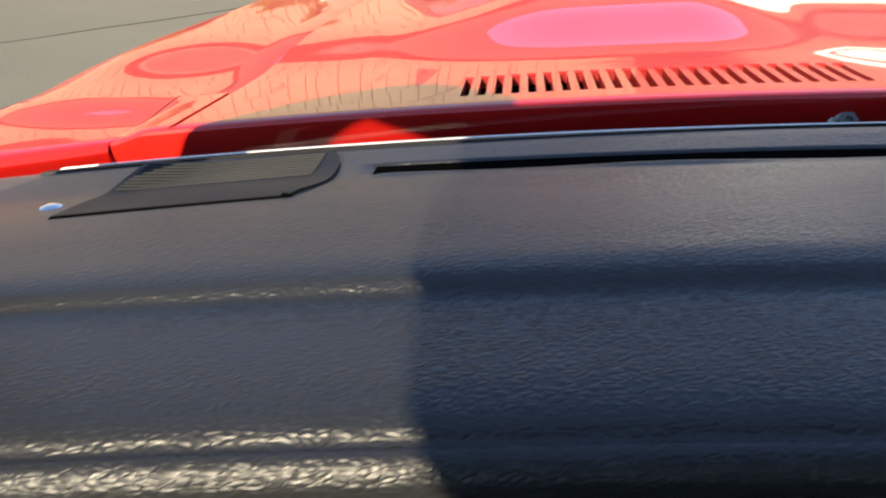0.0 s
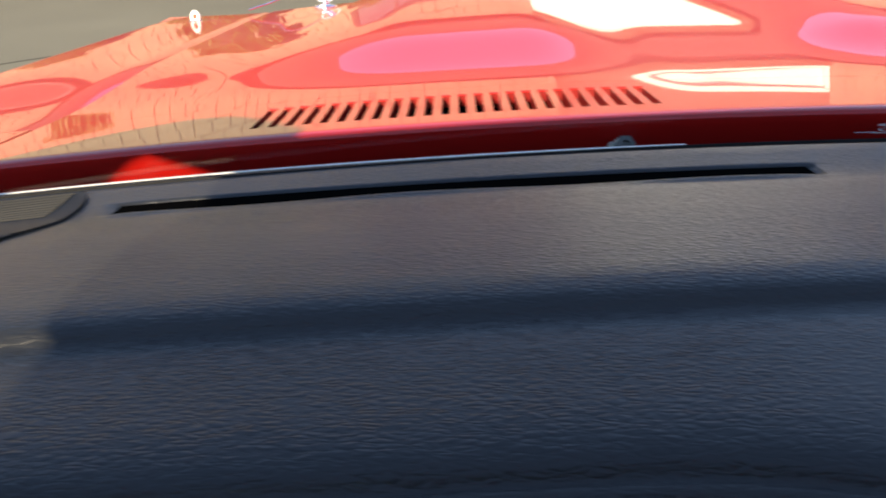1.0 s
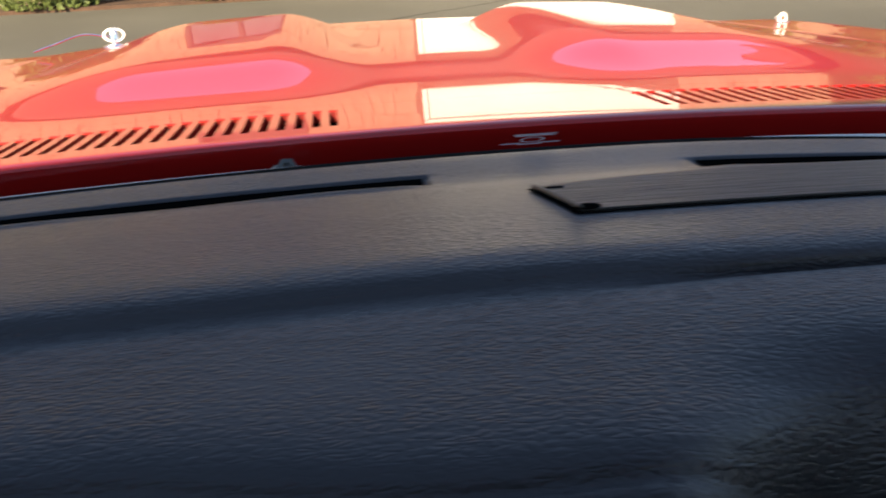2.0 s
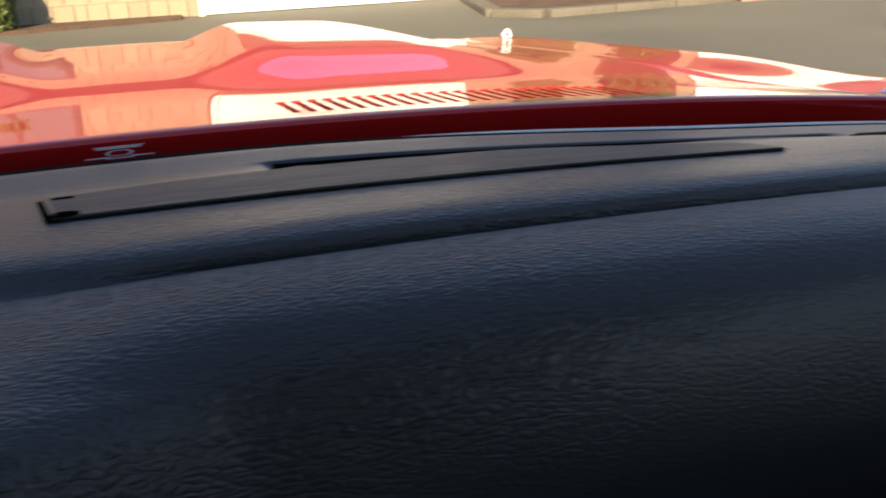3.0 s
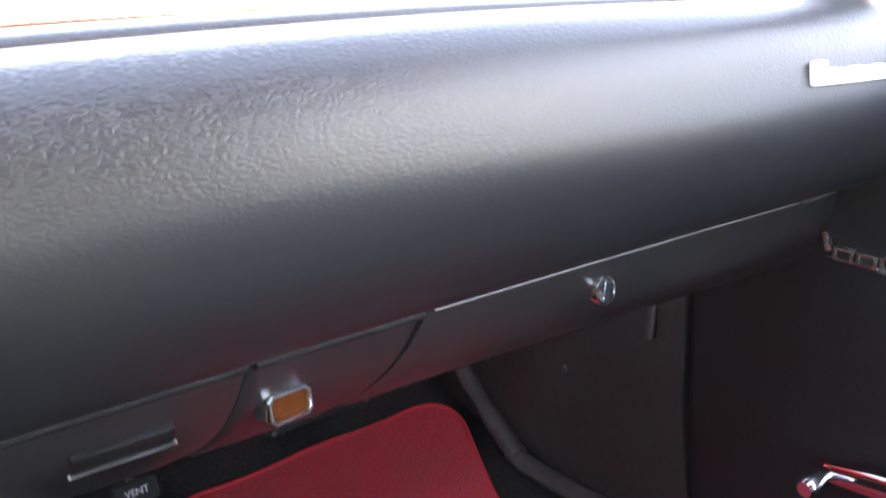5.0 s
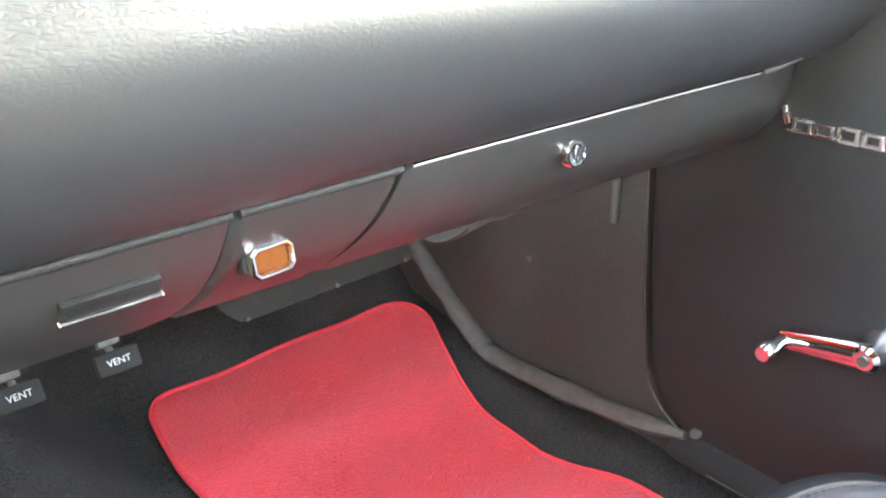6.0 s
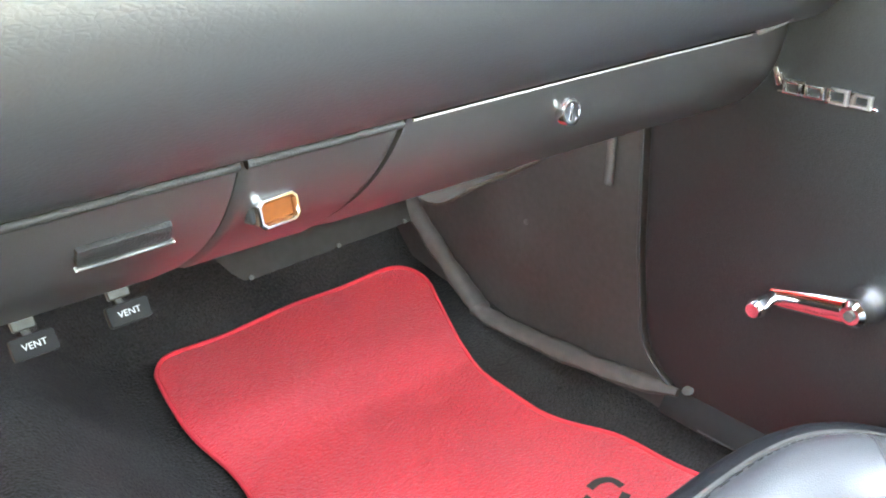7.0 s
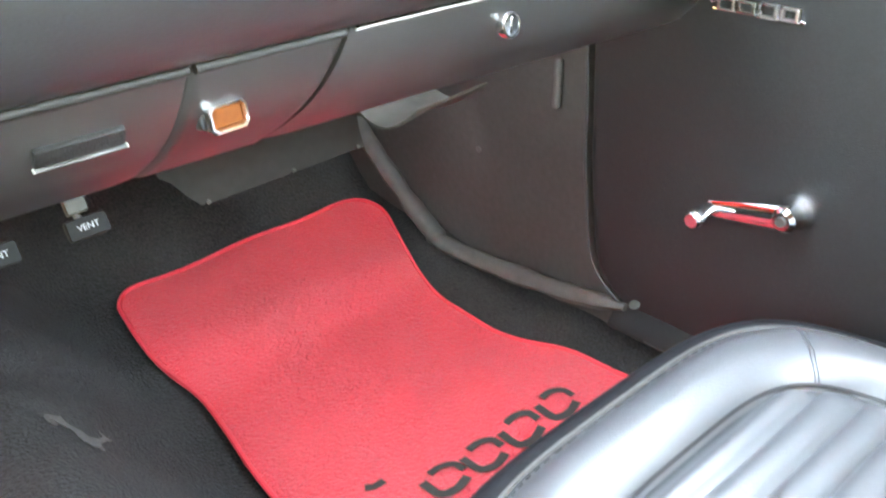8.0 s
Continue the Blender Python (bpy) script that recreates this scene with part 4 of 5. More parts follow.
def passenger_door():
    def card(u, z):
        y0 = seam_y(z) - 0.006
        y = y0 + (-1.30 - y0) * u
        e = (y0 - y)
        return (door_x(z) + 0.005 * max(0, 1 - e / 0.006) ** 2, y, z)
    us = [0, 0.002, 0.004, 0.007, 0.012] + line(0.03, 1, 26)
    part("door_card", sheet(card, us, line(0.335, 0.905, 30), 0.07, (1, 0, 0)), DOORCARD, door, "black vinyl door card")
    pts = [(door_x(z) - 0.004, seam_y(z) - 0.003, z) for z in line(0.325, 0.66, 40)]
    part("door_edge", tube(pts, 0.0022, 8), EDGE, door, "grey door edge bead")
    part("window_sill", tube([(0.722, y, 0.896) for y in line(-1.30, -0.13, 20)], 0.018, 10, 0.7), PLASTIC, door)
    # plain chrome shapes in place of the script badge
    y = -0.208
    badge = part("door_badge", box((0.003, 0.094, 0.003), (door_x(0.71) - 0.002, -0.258, 0.7085), None, 0.0008, 1), CHROME, door, "chrome badge on the door card")
    for k in range(5):
        h, w = ((0.017, 0.0055), (0.0100, 0.019), (0.0095, 0.019), (0.0115, 0.020), (0.0100, 0.019))[k]
        zc = 0.7145 + (0.006 if k == 0 else 0.0)
        x0 = door_x(zc) - 0.004
        bm = bmesh.new()
        if k == 0:
            box((0.005, w, h), (x0, y - w / 2, zc + 0.002), Euler((radians(-20), 0, 0)).to_matrix(), 0.0015, 2, bm)
        else:
            # a closed frame: two bars, two uprights
            for e in (-1, 1):
                box((0.005, w, 0.0026), (x0, y - w / 2, zc + e * h / 2), None, 0.0010, 2, bm)
            box((0.005, 0.0036, h), (x0, y - w + 0.002, zc), None, 0.0010, 2, bm)
            box((0.005, 0.0036, h), (x0, y - 0.002, zc), None, 0.0010, 2, bm)
        part("badge_piece", bm, BADGE, badge)
        y -= w + (0.002 if k else 0.004)
    # window crank
    hub = Vector((0.697, -0.328, 0.531))
    knob = Vector((0.665, -0.248, 0.513))
    crank = part("window_crank", lathe([(0.019, 0.0), (0.018, 0.008), (0.014, 0.014), (0.013, 0.030), (0.009, 0.034)], 28, axis=(-1, 0, 0), at=hub), CHROME, door, "chrome window crank")
    a, b = hub + Vector((-0.026, 0, 0)), knob + Vector((0.010, 0, 0))
    arm = tube([a + (b - a) * t for t in line(-0.08, 1.03, 12)], 0.0135, 12, 0.55, up=(1, 0, 0), taper=lambda t: 1.05 - 0.35 * t)
    part("crank_arm", arm, CHROME, crank)
    part("crank_knob", lathe([(0.006, 0.012), (0.0085, 0.006), (0.0075, -0.004), (0.0105, -0.012), (0.0110, -0.022), (0.007, -0.028)], 24, axis=(1, 0, 0), at=knob), CHROME, crank)
    part("crank_screw", lathe([(0.005, 0), (0.005, 0.002)], 14, axis=(-1, 0, 0), at=hub + Vector((-0.034, 0, 0))), STEEL, crank)


passenger_door()

kick = tagged(obj("kick_panel", sheet(lambda u, z: (0.698, seam_y(z) + 0.003 + (0.52 - seam_y(z)) * u, z), line(0, 1, 20), line(0.24, 0.84, 24), 0.03, (1, 0, 0)), KICK), "black kick panel ahead of the door", "car trim", kind="structure")
part("kick_screw", lathe([(0.0042, 0), (0.0042, 0.0014), (0.002, 0.0024)], 14, axis=(-1, 0, 0), at=(0.6980, 0.1198, 0.4664)), PULL, kick, "pale trim screw")
part("kick_pull", box((0.008, 0.011, 0.062), (0.694, -0.020, 0.590), Euler((radians(4), 0, 0)).to_matrix(), 0.0045, 3), PULL, kick, "grey vent pull")


def sill():
    pts = spline([(0.692, 0.385, 0.440), (0.688, 0.330, 0.396), (0.684, 0.260, 0.347), (0.680, 0.205, 0.318), (0.676, 0.175, 0.309), (0.682, 0.080, 0.308), (0.686, -0.038, 0.318), (0.689, -0.140, 0.336)], 60)
    s = tagged(obj("sill_trim", tube(pts, 0.0150, 12, 0.75, taper=lambda t: (1 + 0.10 * math.sin(t * 31) * math.sin(t * 13 + 1) + 0.06 * math.sin(t * 67)) * (1 - 0.55 * smooth01(0.93, 1.0, t))), TRIM), "grey plastic carpet edge trim", "car trim", kind="structure")
    part("scuff_plate", sheet(lambda y, u: (0.674 + 0.032 * u, y, 0.334 + 0.010 * math.sin(u * 2.5) - 0.02 * (1 - u)), line(-1.3, -0.125, 20), line(0, 1, 6), 0.004), RUBBER, s)
    part("scuff_lip", tube([(0.6735, y, 0.3135) for y in line(-1.3, -0.18, 12)], 0.0010, 6), EDGE, s)
    part("scuff_screw", lathe([(0.0068, 0), (0.0068, 0.0014), (0.004, 0.0026)], 16, axis=(-0.4, 0, 1), at=(0.690, -0.152, 0.3445)), STEEL, s, "dull steel sill screw")
    return s


sill()


def carpet_z(x, y):
    z = 0.272 + 0.13 * max(0.0, y)
    z += 0.17 * (1 - smooth01(0.03, 0.235, abs(x)))
    z += 1.1 * max(0.0, y - 0.38)
    z += 0.020 * smooth01(0.655, 0.70, abs(x)) * (1 - smooth01(0.2, 0.3, y))
    z += 0.0025 * math.sin(x * 31 + y * 17) + 0.002 * math.sin(y * 41 - x * 11)
    return z


tagged(obj("floor", sheet(lambda x, y: (x, y, carpet_z(x, y)), line(-0.71, 0.705, 90), line(-1.72, 0.52, 110), 0.02), CARPET), "black loop-pile carpet over floor and tunnel", "carpet", kind="structure")

# the red floor mat
MAT_EDGE_PTS = [(0.250, 0.310), (0.256, 0.338), (0.278, 0.360), (0.32, 0.364), (0.44, 0.362), (0.56, 0.361), (0.628, 0.358), (0.660, 0.340), (0.668, 0.304), (0.650, 0.256), (0.628, 0.205), (0.606, 0.150), (0.590, 0.085), (0.596, 0.015), (0.612, -0.045), (0.634, -0.105), (0.645, -0.180), (0.652, -0.26), (0.645, -0.31), (0.60, -0.325), (0.42, -0.33), (0.28, -0.325), (0.242, -0.30), (0.233, -0.20), (0.233, -0.06), (0.247, 0.06), (0.252, 0.14), (0.243, 0.22), (0.245, 0.27)]


def floor_mat():
    mat = thing("floor_mat", "red carpet floor mat with charcoal lettering shapes", "floor mat")
    ring = spline([(x, y, 0) for x, y in MAT_EDGE_PTS] + [(MAT_EDGE_PTS[0][0], MAT_EDGE_PTS[0][1], 0)], 130)[:-1]
    c = Vector((0.44, 0.03, 0))
    bm = bmesh.new()
    rings = []
    steps = 26
    for k in range(steps + 1):
        f = 1 - k / steps
        row = []
        for p in ring:
            q = c + (p - c) * f
            z = carpet_z(q.x, q.y) + 0.011 - (0.004 if k == 0 else 0)
            row.append(bm.verts.new((q.x, q.y, z)) if k < steps else None)
        if k < steps:
            rings.append(row)
    n = len(ring)
    for a, b in zip(rings, rings[1:]):
        for j in range(n):
            bm.faces.new((a[j], a[(j + 1) % n], b[(j + 1) % n], b[j]))
    bm.faces.new(rings[-1])
    low = [bm.verts.new(v.co - Vector((0, 0, 0.006))) for v in rings[0]]
    for j in range(n):
        bm.faces.new((rings[0][j], low[j], low[(j + 1) % n], rings[0][(j + 1) % n]))
    part("mat_carpet", bm, MAT, mat)
    pts = [(p.x, p.y, carpet_z(p.x, p.y) + 0.009) for p in ring + ring[:2]]
    part("binding", tube(pts, 0.0032, 6), MAT_EDGE, mat, "red stitched binding")
    # plain dark shapes in place of the woven name
    def stroke(pts, w):
        bm = bmesh.new()
        pts = spline([(x, y, 0) for x, y in pts], 12)
        prev = None
        for i, p in enumerate(pts):
            d = (pts[min(i + 1, 11)] - pts[max(i - 1, 0)]).normalized()
            s = Vector((-d.y, d.x, 0)) * w / 2
            row = [bm.verts.new((q.x, q.y, carpet_z(q.x, q.y) + 0.0135)) for q in (p - s, p + s)]
            if prev:
                bm.faces.new((prev[0], prev[1], row[1], row[0]))
            prev = row
        return bm
    for x0 in (0.350, 0.405, 0.462, 0.520):
        part("woven_shape", stroke([(x0, -0.150), (x0 + 0.002, -0.175), (x0 + 0.020, -0.181), (x0 + 0.040, -0.175)], 0.010), DARKLOGO, mat)
        part("woven_shape", stroke([(x0 + 0.014, -0.145), (x0 + 0.030, -0.144), (x0 + 0.043, -0.151), (x0 + 0.045, -0.165)], 0.009), DARKLOGO, mat)
    part("woven_shape", stroke([(0.306, -0.112), (0.314, -0.117), (0.326, -0.118)], 0.009), DARKLOGO, mat)


floor_mat()

def lint_scrap():
    """A crumpled wisp of pale lint lying on the carpet."""
    def fn(u, v):
        wide = 0.010 * (0.35 + math.sin(math.pi * u) ** 0.8 + 0.5 * math.sin(u * 17) ** 2)
        x = 0.072 + 0.046 * u + 0.003 * math.sin(u * 21 + v * 3)
        y = 0.022 + 0.012 * math.sin(u * 7.5) + wide * (v - 0.5)
        return (x, y, carpet_z(x, y) + 0.003 + 0.0025 * abs(noise.noise((u * 9, v * 5, 1.3))))
    tagged(obj("lint_scrap", sheet(fn, line(0, 1, 40), line(0, 1, 8), 0.0012), LINT), "pale scrap of lint on the carpet", "litter")


lint_scrap()


def bucket_seat(cx, cy):
    """A low bucket seat: bolstered rim, piping, cross-pleated middle, back rest."""
    seat = thing("bucket_seat", "black vinyl bucket seat with pleated cushion", "car seat", "front seats", at=(cx, cy, 0))
    hx, hy = 0.262, 0.272

    def ring_pt(a, f):
        e = 0.52
        ca, sa = math.cos(a), math.sin(a)
        return Vector((hx * f * math.copysign(abs(ca) ** e, ca), hy * f * math.copysign(abs(sa) ** e, sa), 0))
    side = [(0.92, 0.30), (0.985, 0.315), (1.015, 0.36), (1.030, 0.41), (1.026, 0.430), (1.012, 0.4465), (0.990, 0.4590), (0.962, 0.4678), (0.932, 0.4716), (0.910, 0.4720), (0.900, 0.4700)]
    prof = [(0.900, 0.4700), (0.890, 0.4712), (0.880, 0.4750), (0.845, 0.484), (0.80, 0.489), (0.73, 0.487), (0.68, 0.477), (0.655, 0.469), (0.645, 0.463)]
    n = 128

    def swell(a):
        return 0.016 * max(0, math.sin(a)) ** 2

    def ringed(section, bottom):
        bm = bmesh.new()
        rows = [[bm.verts.new(ring_pt(2 * math.pi * j / n, f) + Vector((0, 0, z + swell(2 * math.pi * j / n)))) for j in range(n)] for f, z in section]
        for a, b in zip(rows, rows[1:]):
            for j in range(n):
                bm.faces.new((a[j], a[(j + 1) % n], b[(j + 1) % n], b[j]))
        if bottom:
            bm.faces.new(rows[0][::-1])
        return bm
    part("cushion_side", ringed(side, True), SEAT_SIDE, seat, "matt black grained side boxing, darkened for shade")
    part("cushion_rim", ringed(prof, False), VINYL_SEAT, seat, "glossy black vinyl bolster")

    # pleated middle: soft ribs run across the seat, ending short of the piping
    def ins(u, y):
        k = 2 / 0.52
        f = 0.655
        w = hx * f * max(0.0, 1 - min(1.0, abs(y) / (hy * f)) ** k) ** (1 / k)
        rib = 0.0090 * abs(math.sin((y + 0.2) * math.pi / 0.029)) ** 0.42
        near = max(abs(u), abs(y) / (hy * f))
        sag = 0.002 * math.sin(u * 5 + y * 60)
        return (u * w, y + sag * (1 - near), 0.463 + 0.014 * max(0.0, y / (hy * f)) ** 2 + rib * (1 - smooth01(0.90, 1.0, near)))
    part("pleated_panel", sheet(ins, line(-1, 1, 41), line(-hy * 0.6549, hy * 0.6549, 150)), VINYL_SEAT, seat, "cross-pleated black vinyl panel")
    for f, z, r in ((0.902, 0.4716, 0.0024), (0.652, 0.4700, 0.0017)):
        pts = [ring_pt(a, f) + Vector((0, 0, z + 0.016 * max(0, math.sin(a)) ** 2)) for a in line(0, 2 * math.pi, 120)]
        part("piping", tube(pts, r, 6), PULL if f > 0.8 else PLASTIC, seat)
    # stitch seam over the front corner
    for d in (-0.8, 0.8):
        a = radians(47 + d)
        pts = [ring_pt(a, f) + Vector((0, 0, z + 0.016 * math.sin(a) ** 2 + 0.0003)) for f, z in prof[2:-1]]
        part("corner_seam", tube(pts, 0.0009, 5), VINYL_SEAT, seat)
    for f, dz in ((0.876, 0.4765),):
        bm = bmesh.new()
        for k in range(150):
            a0, a1 = 2 * math.pi * k / 150, 2 * math.pi * (k + 0.55) / 150
            tube([ring_pt(a, f) + Vector((0, 0, dz + 0.016 * max(0, math.sin(a)) ** 2 + 0.0002)) for a in (a0, a1)], 0.0006, 4, bm=bm)
        tagged(part("stitching", bm, EDGE, seat), kind="stuff")
    bk = sheet(lambda u, v: (0.25 * u * (1 - 0.18 * v), -0.27 - 0.20 * v + 0.03 * u * u, 0.44 + 0.52 * v), line(-1, 1, 16), line(0, 1, 16), 0.10, (0, -0.93, -0.35))
    part("backrest", bk, VINYL_SEAT, seat)
    for x in (-0.18, 0.18):
        part("seat_rail", box((0.03, 0.44, 0.07), (x, 0, 0.272), bevel=0.004), STEEL, seat)
    return seat


seat_r = bucket_seat(0.387, -0.598)
copy_thing(seat_r, pose(-0.378, -0.90, 0))


# ---- the lane and the garages ----
def ground():
    n = 60
    xs = sorted(set([-900, -300, -120] + line(-40, 45, n) + [120, 300, 900]))
    ys = sorted(set([-900, -300, -80] + line(-15, 40, 45) + [100, 300, 900]))
    return tagged(obj("ground", sheet(lambda x, y: (x, y, 0.012 * noise.noise((x * 0.3, y * 0.3, 0)) if abs(x) < 30 and 2 < y < 12 else 0.0), xs, ys), ASPHALT), "worn grey asphalt lane", "road", kind="structure")


ground()

seam = []
for k in range(40):
    x = -9.0 + 0.30 * k
    y = 5.10 + 1.05 * (x + 3.80) + 0.05 * math.sin(x * 2.3) + 0.03 * math.sin(x * 7.1)
    z = 0.012 * noise.noise((x * 0.3, y * 0.3, 0)) if 2 < y < 12 else 0.0
    seam.append((x, y, z + 0.002))
tagged(obj("tar_seam", tube(seam, 0.014, 6, 0.25, taper=lambda t: 0.8 + 0.35 * math.sin(t * 41) * math.sin(t * 17)), TAR), "dark sealed crack in the asphalt", "road", kind="structure")

YAW = radians(6.0)
UX, UY = Vector((math.cos(YAW), math.sin(YAW), 0)), Vector((-math.sin(YAW), math.cos(YAW), 0))
O = Vector((1.18, 14.55, 0))


def at(u, v, z=0.0):
    """A place by the garage front: u along it from the first door's edge, v behind it."""
    return O + UX * u + UY * v + Vector((0, 0, z))


TURN = Matrix.Rotation(YAW, 3, "Z")
EAVE = 3.35
house = thing("garage_building", "tan shingled garage row with white doors", "building")


def wall_box(u0, u1, v0, v1, z0, z1, mat, name, parent=house, bevel=0.0, label=""):
    c = at((u0 + u1) / 2, (v0 + v1) / 2, (z0 + z1) / 2)
    return part(name, box((u1 - u0, v1 - v0, z1 - z0), c, TURN, bevel), mat, parent, label, smooth=False)


V2 = -1.9           # the second garage stands this much nearer
U2 = 8.86
wall_box(-22, 0.13, 0.02, 6, 0, EAVE, FELT, "wall")
wall_box(4.95, U2 - 0.55, 0.02, 6, 0, EAVE, FELT, "wall")
wall_box(0.13, 4.95, 0.16, 6, 0, EAVE, FELT, "wall")
wall_box(0.13, 4.95, 0.02, 0.16, 2.22, EAVE, FELT, "wall")
wall_box(U2 - 0.55, U2 - 0.07, V2 + 0.02, 6, 0, EAVE, FELT, "wall")
wall_box(U2 + 4.95, U2 + 5.6, V2 + 0.02, 6, 0, EAVE, FELT, "wall")
wall_box(U2 - 0.07, U2 + 4.95, V2 + 0.16, 6, 0, EAVE, FELT, "wall")
wall_box(U2 - 0.07, U2 + 4.95, V2 + 0.02, V2 + 0.16, 2.22, EAVE, FELT, "wall")
wall_box(U2 + 5.6, U2 + 26, 0.6, 6, 0, EAVE, FELT, "wall")


def garage_door(u0, v, w=4.86):
    d = thing("garage_door", "white sectional double garage door, closed", "garage door", "garage doors")
    for k in range(4):
        wall_box(u0 + 0.02, u0 + w, v + 0.06, v + 0.10, 0.015 + k * 0.53, 0.015 + (k + 1) * 0.53 - 0.006, WHITE, "door_section", d, 0.008)
    wall_box(u0 - 0.07, u0 + 0.015, v - 0.02, v + 0.14, 0, 2.2, WHITE, "door_jamb", d, 0.005)
    wall_box(u0 + w + 0.005, u0 + w + 0.09, v - 0.02, v + 0.14, 0, 2.2, WHITE, "door_jamb", d, 0.005)
    wall_box(u0 - 0.07, u0 + w + 0.09, v - 0.02, v + 0.14, 2.14, 2.26, WHITE, "door_head", d, 0.005)
    part("lock_handle", lathe([(0.055, 0), (0.055, 0.015), (0.02, 0.02), (0.02, 0.045)], 20, axis=-UY, at=at(u0 + w - 2.56, v + 0.06, 0.44)), STEEL, d, "grey round lock handle")


garage_door(0.2, 0.0, 4.66)
garage_door(U2, V2)


def wall_window(u0, u1, z0, z1):
    w = thing("wall_window", "brown-framed window in the shingled wall", "window")
    wall_box(u0, u1, -0.02, 0.03, z0, z1, PANE, "pane", w)
    for a, b, c, d in ((u0 - 0.1, u1 + 0.1, z1, z1 + 0.1), (u0 - 0.1, u1 + 0.1, z0 - 0.1, z0), (u0 - 0.1, u0, z0, z1), (u1, u1 + 0.1, z0, z1), ((u0 + u1) / 2 - 0.04, (u0 + u1) / 2 + 0.04, z0, z1)):
        wall_box(a, b, -0.07, 0.03, c, d, GUTTER, "window_frame", w, 0.01)


wall_window(-3.6, -2.0, 1.15, 2.15)


def roof_side(u0, u1, v0, rise, depth):
    part("roof", sheet(lambda u, v: tuple(at(u, v0 - 0.35 + depth * v, EAVE - 0.02 + rise * v)), line(u0, u1, 30), line(0, 1, 10), 0.10), ROOF, house, "brown shingled roof", smooth=False)
    part("gutter", box((u1 - u0, 0.12, 0.12), at((u0 + u1) / 2, v0 - 0.40, EAVE - 0.03), TURN, 0.02), GUTTER, house, "dark gutter along the eave")
    part("soffit", box((u1 - u0, 0.40, 0.03), at((u0 + u1) / 2, v0 - 0.17, EAVE - 0.11), TURN, 0.004), SHINGLE, house)


roof_side(-22.3, U2 - 0.56, 0.0, 3.0, 4.0)
roof_side(U2 - 0.8, U2 + 5.9, V2, 3.0, 4.0)
roof_side(U2 + 5.9, U2 + 26, 0.6, 3.0, 4.0)
wall_box(-22, U2 + 26, 3.7, 6, EAVE, EAVE + 2.8, ROOF, "ridge_wall")


# beds, kerbs and aprons
def slab(name, pts, z0, z1, mat, label, category, bevel=0.02):
    return tagged(obj(name, prism(pts, z0, z1, bevel), mat), label, category, kind="structure")


slab("planting_bed", [(6.05, 15.0), (5.10, 11.25), (5.50, 10.75), (8.65, 11.20), (9.75, 13.5), (9.6, 15.3)], 0.0, 0.08, MULCH, "bark-mulched planting bed", "planting bed")
slab("planting_bed", [(-9, 13.4), (-9, 12.2), (-1.0, 13.2), (1.0, 14.0), (1.05, 14.5)], 0.0, 0.05, MULCH, "narrow bark-mulched bed along the wall", "planting bed")
slab("planting_bed", [(13.95, 13.75), (12.15, 10.62), (12.6, 10.45), (30, 13.6), (30, 18)], 0.0, 0.08, MULCH, "bark-mulched bed beyond the second garage", "planting bed")
slab("apron", [(8.80, 10.85), (11.6, 11.2), (13.9, 13.85), (10.0, 13.45)], 0.0, 0.025, APRON, "brown paved apron before the second garage", "driveway")
slab("apron", [(11.62, 11.2), (12.2, 11.1), (14.5, 13.9), (13.92, 13.85)], 0.0, 0.03, CONCRETE, "pale concrete edge of the apron", "driveway")


def kerb(path):
    k = thing("kerb", "weathered concrete kerb round the planting bed", "kerb", kind="structure")
    pts = [Vector((*p, 0)) for p in path]
    for a, b in zip(pts, pts[1:]):
        d = b - a
        n = max(1, round(d.length / 1.1))
        for i in range(n):
            c = a + d * (i + 0.5) / n
            part("kerb_stone", box((d.length / n - 0.012, 0.26, 0.14), c + Vector((0, 0, 0.035)), Matrix.Rotation(math.atan2(d.y, d.x), 3, "Z"), 0.03, 2), CONCRETE, k)
    return k


kerb([(5.88, 14.55), (4.98, 11.2), (5.48, 10.62), (8.72, 11.08), (9.75, 13.35)])
kerb([(13.95, 13.6), (12.02, 10.5), (12.5, 10.32), (30, 13.45)])


